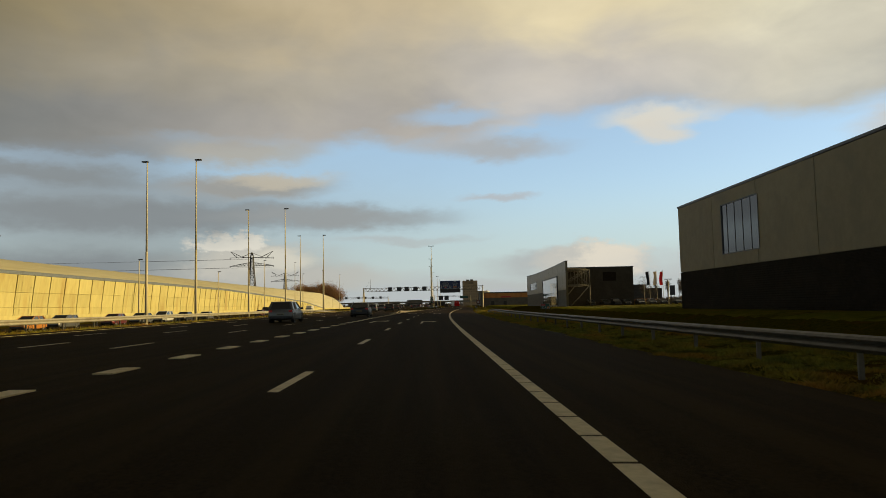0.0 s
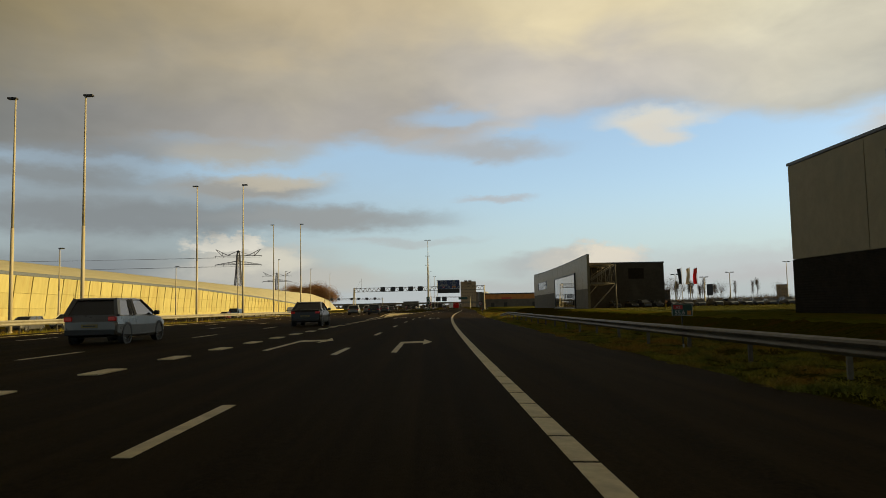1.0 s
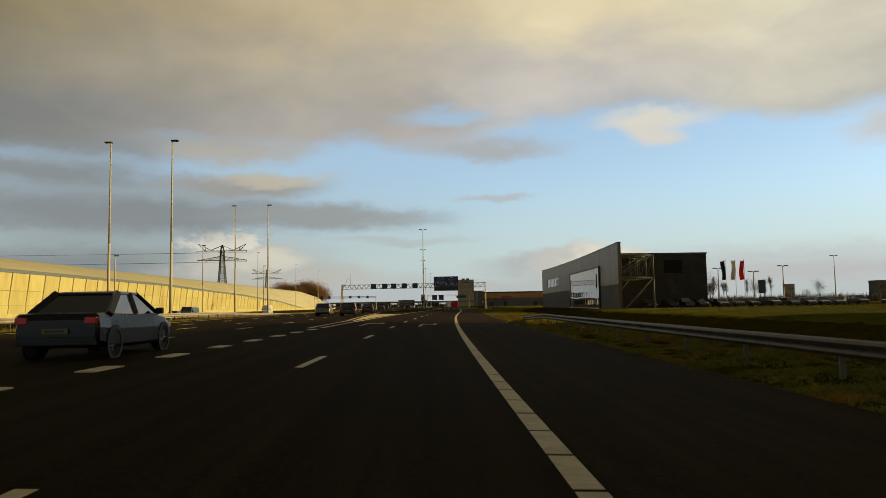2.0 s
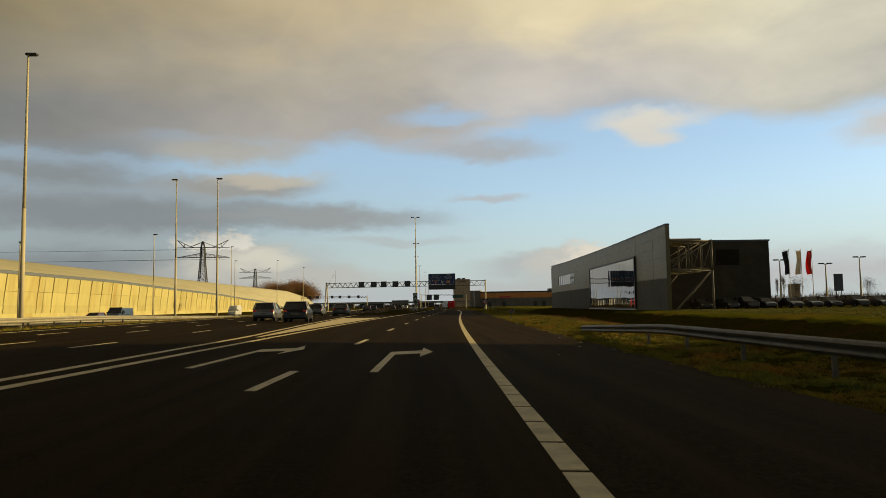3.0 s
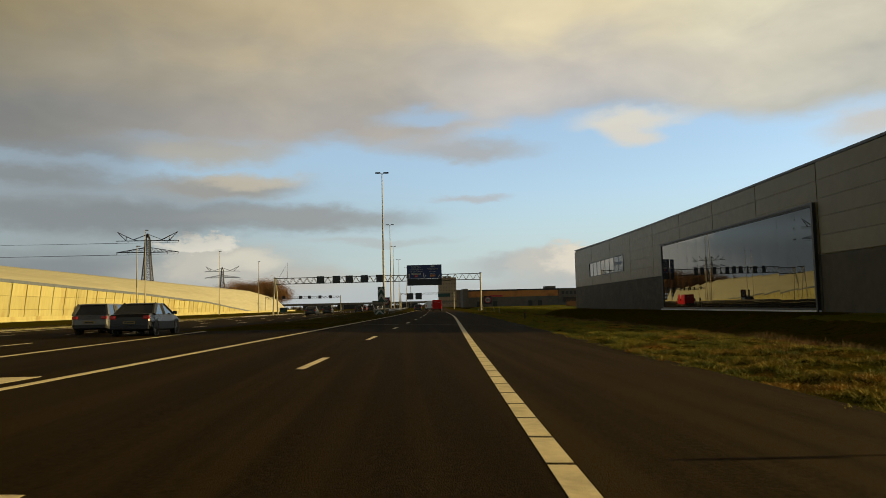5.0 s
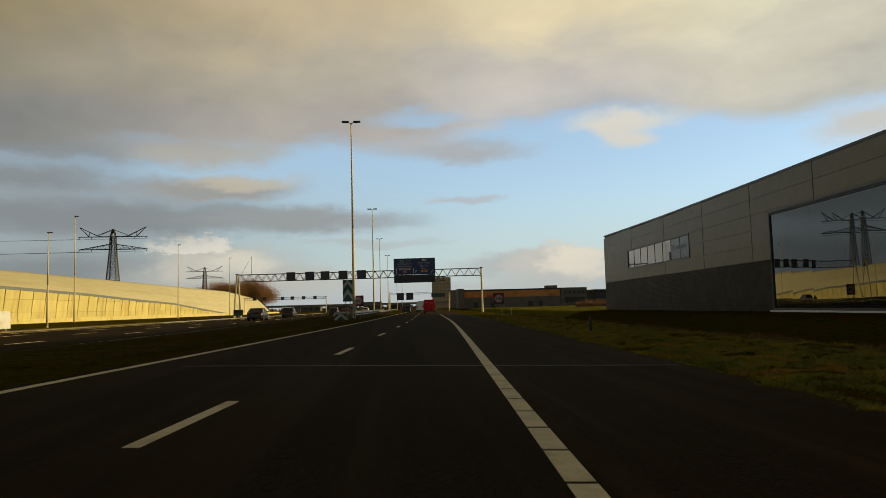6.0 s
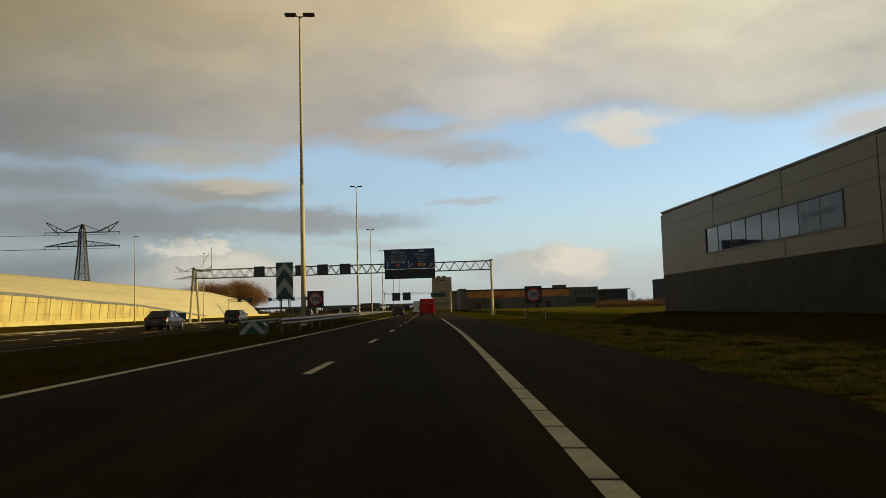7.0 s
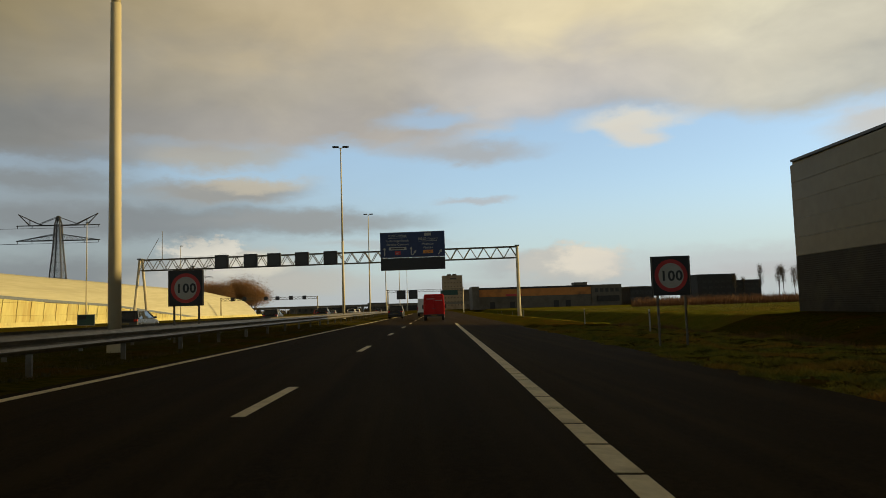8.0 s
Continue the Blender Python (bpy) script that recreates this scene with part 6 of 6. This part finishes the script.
def black_offices():
    root = thing("office_block", pose(159, 600, 0), "black stepped office block beyond the reeds", "building", "far buildings")
    simple_block(root, "body", 0, 20, 0, 25, 0, 14.3, DARK_FAR)
    simple_block(root, "wing", 20, 33, 0, 25, 0, 11.0, DARK_FAR)
    windows_on(root, 21, 32, 0, 5, 10, 5, 2, 1.6, 1.0)
    windows_on(root, 2, 18, 0, 3, 12, 5, 3, 1.8, 1.2)
    root = thing("office_block", pose(124, 600, 0), "low dark office block with glazed front", "building", "far buildings")
    simple_block(root, "body", 0, 12, 0, 20, 0, 8.6, DARK_FAR)
    simple_block(root, "roof", -1, 13, -1, 21, 8.6, 9.2, GREY_FAR)
    windows_on(root, 0.5, 11.5, 0, 1, 8, 5, 2, 1.7, 2.2)
    for k, (x, y, w, hgt) in enumerate(((425, 900, 8.0, 19), (300, 520, 40, 8), (262, 470, 6, 11), (380, 600, 60, 10))):
        root = thing("far_house", pose(x, y, 0), "small brown building behind the bare trees", "building", "far buildings")
        simple_block(root, "body", 0, w, 0, min(12, w * 1.5), 0, hgt, BRICK_TAN if k == 0 else GREY_FAR if k == 2 else DARK_FAR)
        simple_block(root, "roof", -0.2, w + 0.2, -0.2, min(12, w * 1.5) + 0.2, hgt, hgt + 0.5, DARK_FAR)
        windows_on(root, 0.5, w - 0.5, 0, 1, hgt - 1, max(2, int(w / 4)), 2, 1.4, 1.5)


def far_overpass():
    """The low bridge and sheds that close the road's far end."""
    root = thing("overpass", pose(0, 760, 0), "long grey overpass across the road, far away", "bridge", "far buildings")
    bm = bmesh.new()
    box(bm, -110, 60, 0, 12, 4.0, 5.0)
    box(bm, -110, 60, -0.3, 0, 5.0, 5.6)
    part("deck", bm, BRIDGE, root)
    for x in (-96, -70, -45, -22, 10, 34, 52):
        simple_block(root, "pier", x, x + 1.4, 2, 10, 0, 4.0, BRIDGE)
    for k, (x, w, hgt) in enumerate(((-60, 26, 6.0), (-25, 18, 7.5), (2, 20, 5.5), (-100, 30, 5))):
        root = thing("far_shed", pose(x, 900 + 12 * k, 0), "grey industrial shed in the distance", "building", "far buildings")
        simple_block(root, "body", 0, w, 0, 20, 0, hgt, GREY_FAR if k % 2 else DARK_FAR)
        simple_block(root, "roof", -0.5, w + 0.5, -0.5, 20.5, hgt, hgt + 0.6, GREY_FAR)
        windows_on(root, 1, w - 1, 0, 2, hgt - 1, 5, 2, 2.0, 1.4)


tower_block()
orange_hall()
black_offices()
far_overpass()


# ---- trees, reeds, grass ----

BARK = material("bark", (0.085, 0.065, 0.045), (0.06, 0.045, 0.032), rough=0.9, scale=6.0)
TWIG = material("brown_twigs", (0.26, 0.135, 0.045), (0.18, 0.09, 0.032), rough=0.9, scale=0.6, spread=0.15, space="World")
TWIG_GREY = material("grey_twigs", (0.11, 0.085, 0.055), (0.08, 0.06, 0.042), rough=0.9, scale=0.6, spread=0.15, space="World")
REED = material("dry_reeds", (0.20, 0.095, 0.035), (0.13, 0.06, 0.025), rough=0.95, scale=0.8, space="World")
BLADE = material("grass_blades", (0.100, 0.120, 0.006), (0.31, 0.245, 0.013), rough=0.9, scale=1.6, stain=(0.40, 0.180, 0.014), stain_scale=0.42, space="World")


def tree_meshes(seed, hgt, spread, upright, twigs, girth=0.016):
    """Trunk with limbs, and a crown of loose twigs round the limbs' ends."""
    rng = random.Random(seed)
    wood, crown = bmesh.new(), bmesh.new()
    ends = []

    def grow(p, d, length, r, depth):
        q = p + d * length
        tube(wood, p, q, r, r * 0.62, 6 if depth < 2 else 4)
        ends.append((q, depth))
        if depth == 4:
            return
        for k in range(rng.choice((2, 3, 3)) if depth else 4):
            s = Vector((rng.uniform(-1, 1), rng.uniform(-1, 1), rng.uniform(0.1, 1) * upright)).normalized()
            grow(p.lerp(q, rng.uniform(0.45, 1.0)), (d * (0.55 + 0.3 * upright) + s * spread).normalized(), length * rng.uniform(0.62, 0.85), r * 0.55, depth + 1)

    grow(Vector((0, 0, -0.2)), Vector((0, 0, 1)), hgt * 0.34, hgt * girth, 0)
    tips = [e for e, dep in ends if dep >= 3]
    for _ in range(twigs):
        c = rng.choice(tips) + Vector((rng.gauss(0, 1), rng.gauss(0, 1), rng.gauss(0, 1))) * hgt * (0.085 if spread > 0.5 else 0.035)
        d = Vector((rng.gauss(0, 1), rng.gauss(0, 1), rng.gauss(0.6, 1))).normalized() * hgt * rng.uniform(0.02, 0.055)
        s = d.cross(Vector((rng.gauss(0, 1), rng.gauss(0, 1), rng.gauss(0, 1)))).normalized() * hgt * 0.0026
        a, b, e = (crown.verts.new(c - s), crown.verts.new(c + s), crown.verts.new(c + d))
        crown.faces.new((a, b, e))
    return wood, crown


def tree_kind(seed, hgt, spread, upright, twigs, mat, label, group, girth=0.016):
    wood, crown = tree_meshes(seed, hgt, spread, upright, twigs, girth)
    root = thing("tree", pose(0, 0, 0), label, "tree", group)
    part("trunk", wood, BARK, root)
    part("crown", crown, mat, root)
    return root


def plant(kinds, spots, seed):
    rng = random.Random(seed)
    for k, (x, y, s) in enumerate(spots):
        m = pose(x, y, 0, 0, 0, rng.uniform(0, 360))
        base = kinds[k % len(kinds)]
        ob = copy_thing(base, m)
        ob.scale = (s, s, s * rng.uniform(0.9, 1.1))
    for base in kinds:
        for ob in (*base.children_recursive, base):
            bpy.data.objects.remove(ob)


rng = random.Random(4)
thick = [tree_kind(s, 30, 0.8, 0.6, 14000, TWIG, "bare brown broadleaf tree in winter", "brown wood") for s in (1, 2, 3)]
plant(thick, [(-136 + 4.6 * k + rng.uniform(-1.5, 1.5), 730 + rng.uniform(-14, 14) + 8 * (k % 3), rng.uniform(0.85, 1.15) * (0.92 if 0 < k < 9 else 0.70)) for k in range(11)] + [(-168, 760, 0.7), (-160, 770, 0.75)], 1)
slim = [tree_kind(s, 17, 0.17, 2.6, 1500, TWIG_GREY, "slim bare poplar in winter", "poplars", 0.010) for s in (5, 6)]
plant(slim, [(176 + 9 * k + rng.uniform(-3, 3), 560 + rng.uniform(-10, 30), rng.uniform(0.85, 1.2)) for k in range(9)] + [(176 + 6.5 * k + rng.uniform(-3, 3), 565 + rng.uniform(-10, 40), rng.uniform(0.8, 1.15)) for k in range(9)], 2)
small = [tree_kind(s, 9, 0.6, 0.8, 1500, TWIG_GREY, "small bare tree in winter", "yard trees", 0.010) for s in (8, 9)]
plant(small, [(70, 232, 0.9), (74, 236, 0.8), (96, 262, 0.9), (118, 268, 0.8), (190, 310, 0.7), (285, 372, 0.9), (121, 545, 0.8),
              (200, 430, 0.9), (310, 400, 0.9), (335, 420, 1.1)], 3)


shrub = [tree_kind(s, 7, 0.95, 0.5, 2600, TWIG_GREY, "bare grey-brown shrub in winter", "yard shrubs", 0.010) for s in (11, 12)]
plant(shrub, [(128 + 9.5 * k + rng.uniform(-4, 4), 262 + 2.2 * k + rng.uniform(-12, 12), rng.uniform(0.6, 1.1)) for k in range(16)], 5)


def tufts(name, spots, hgt, width, mat, label, seed, category, lean=0.3):
    rng = random.Random(seed)
    verts, faces = [], []
    for x, y, z, s in spots:
        for _ in range(3):
            a = rng.uniform(0, math.tau)
            h = hgt * s * rng.uniform(0.5, 1.15)
            dx, dy = math.cos(a) * width, math.sin(a) * width
            ox, oy = rng.uniform(-0.06, 0.06), rng.uniform(-0.06, 0.06)
            lx, ly = rng.gauss(0, lean) * h, rng.gauss(0, lean) * h
            n = len(verts)
            verts += [(x + ox - dx, y + oy - dy, z - 0.02), (x + ox + dx, y + oy + dy, z - 0.02), (x + ox + lx, y + oy + ly, z + h)]
            faces.append((n, n + 1, n + 2))
    me = bpy.data.meshes.new(name)
    me.from_pydata(verts, [], faces)
    me.materials.append(mat)
    tagged(new(name, me), label, category, kind="stuff")


def grass_spots(n, seed):
    rng = random.Random(seed)
    out = []
    while len(out) < n:
        y = rng.uniform(2, 275)
        u = 7.38 + abs(rng.gauss(0, 1)) * 3.8 if rng.random() < 0.85 else rng.uniform(7.6, 16)
        x = lane_x(y) + u
        if u > 27:
            continue
        clump = 0.5 + 0.9 * noise.noise(Vector((x * 1.1, y * 1.1, 9))) + 0.35 * noise.noise(Vector((x * 3.3, y * 3.3, 2)))
        if rng.random() > clump + 0.25:
            continue
        s = 0.2 + 1.45 * max(0.0, clump) ** 1.7
        z = ground_z(x, y) + lumps(x, y)
        out.append((x, y, z, s))
    return out


tufts("verge_grass", grass_spots(300000, 11), 0.075, 0.016, BLADE, "rough tufted winter grass on the verge", 12, "grass", 1.0)


def wedge_spots(n, seed):
    rng = random.Random(seed)
    out = []
    while len(out) < n:
        y = rng.uniform(186, 330)
        a, b = main_x(y) + 1.2, lane_x(y) - 4.4
        x = rng.uniform(a, b)
        out.append((x, y, ground_z(x, y) + 0.12, rng.uniform(0.5, 1.1)))
    return out


WEDGE_BLADE = material("dull_wedge_grass", (0.040, 0.040, 0.006), (0.085, 0.060, 0.010), rough=0.95, scale=1.6, stain=(0.10, 0.050, 0.010), stain_scale=0.3, space="World")
tufts("wedge_grass", wedge_spots(50000, 21), 0.10, 0.012, WEDGE_BLADE, "rough tufted grass on the wedge", 22, "grass", 0.5)
rng = random.Random(31)
tufts("reed_bed", [(rng.uniform(66, 190), rng.uniform(398, 412), 0.0, rng.uniform(0.6, 1.0)) for _ in range(9000)], 2.7, 0.05, REED, "dense red-brown reed bed across the field", 32, "reeds", 0.12)
rng = random.Random(33)
tufts("left_verge_grass", [(main_x(y) - rng.uniform(16.0, 17.2), y, 0.06, rng.uniform(0.5, 1.1)) for y in (rng.uniform(10, 260) for _ in range(9000))], 0.30, 0.012, BLADE, "long grass growing under the left barrier", 34, "grass", 0.4)



def meadow(n, seed, y0, y1, u0, u1):
    rng = random.Random(seed)
    out = []
    for _ in range(n):
        y, u = rng.uniform(y0, y1), rng.uniform(u0, u1)
        x = lane_x(y) + u
        out.append((x, y, ground_z(x, y), 0.6 + 0.5 * noise.noise(Vector((x * 0.15, y * 0.15, 4))) + rng.uniform(0, 0.3)))
    return out


LAWN = material("lawn_blades", (0.105, 0.115, 0.010), (0.155, 0.145, 0.014), rough=0.9, scale=0.5, stain=(0.20, 0.13, 0.02), stain_scale=0.05, space="World")
tufts("field_grass", meadow(60000, 61, 284, 398, 16, 150), 0.08, 0.03, LAWN, "sunlit green grass of the open field", 62, "grass", 0.4)
tufts("lawn", meadow(60000, 63, 92, 186, 28.0, 75), 0.06, 0.03, LAWN, "mown green lawn before the parked cars", 64, "grass", 0.4)
rng = random.Random(51)
WEED = material("dry_weeds", (0.20, 0.095, 0.022), (0.12, 0.062, 0.018), rough=0.95, scale=1.4, stain=(0.09, 0.075, 0.015), stain_scale=0.5, space="World")


def weed_spots(n):
    out = []
    while len(out) < n:
        y, u = rng.uniform(60, 280), rng.gauss(15.0, 0.7)
        x = lane_x(y) + u
        thick = noise.noise(Vector((x * 0.4, y * 0.25, 7)))
        if thick > -0.1:
            out.append((x, y, ground_z(x, y) + lumps(x, y), 0.4 + thick))
    return out


tufts("dry_weeds", weed_spots(14000), 0.42, 0.010, WEED, "dry red-brown weeds along the edge of the ditch", 52, "weeds", 0.35)
rng = random.Random(71)
tufts("hedgerow", [(110 + 330 * t, 330 + 60 * t + rng.uniform(-9, 9), 0.0, rng.uniform(0.35, 0.8) + 0.5 * max(0.0, noise.noise(Vector((t * 22, 3, 1))))) for t in (rng.random() for _ in range(9000))], 4.6, 0.16, TWIG_GREY, "ragged bare hedgerow beyond the yard", 72, "hedge", 0.22)
rng = random.Random(41)
tufts("far_woods", [(rng.uniform(-420, 520), rng.uniform(1000, 1080), 0.0, rng.uniform(0.5, 1.0) * (0.75 + 0.35 * math.sin(k * 0.003))) for k in range(7000)], 6.0, 0.9, TWIG_GREY, "hazy bare woods along the horizon", 42, "woods", 0.12)

# ---- litter ----


def paper_scrap(x, y, size, turn):
    """A crumpled scrap: a small folded sheet with thickness."""
    rng = random.Random(int(x * 100 + y))
    bm = bmesh.new()
    rows = [[bm.verts.new(((i / 3 - 0.5) * size, (j / 3 - 0.5) * size * 0.6, 0.012 + size * rng.uniform(0.0, 0.28))) for i in range(4)] for j in range(4)]
    for j in range(3):
        for i in range(3):
            bm.faces.new((rows[j][i], rows[j][i + 1], rows[j + 1][i + 1], rows[j + 1][i]))
    bmesh.ops.solidify(bm, geom=list(bm.faces), thickness=0.004)
    ob = part("paper_scrap", bm, SCRAP)
    ob.matrix_world = pose(x, y, road_z(x, y), 0, 0, turn)
    tagged(ob, "small crumpled pale scrap on the hard shoulder", "litter", "litter on the shoulder")


SCRAP = material("dirty_pale_paper", (0.42, 0.37, 0.27), (0.30, 0.26, 0.19), rough=0.9, scale=9.0)
for y, u, size, turn in ((107.8, 7.0, 0.20, 20), (105.6, 6.6, 0.10, 70), (105.0, 5.9, 0.07, 10), (101.9, 5.4, 0.06, 40), (111.5, 6.9, 0.10, 120), (104.2, 7.3, 0.14, 200),
                         (121.5, 6.2, 0.09, 15), (128.0, 6.9, 0.11, 65), (136.4, 6.0, 0.08, 150), (133.0, 7.2, 0.16, 30)):
    paper_scrap(lane_x(y) + u, y, size, turn)
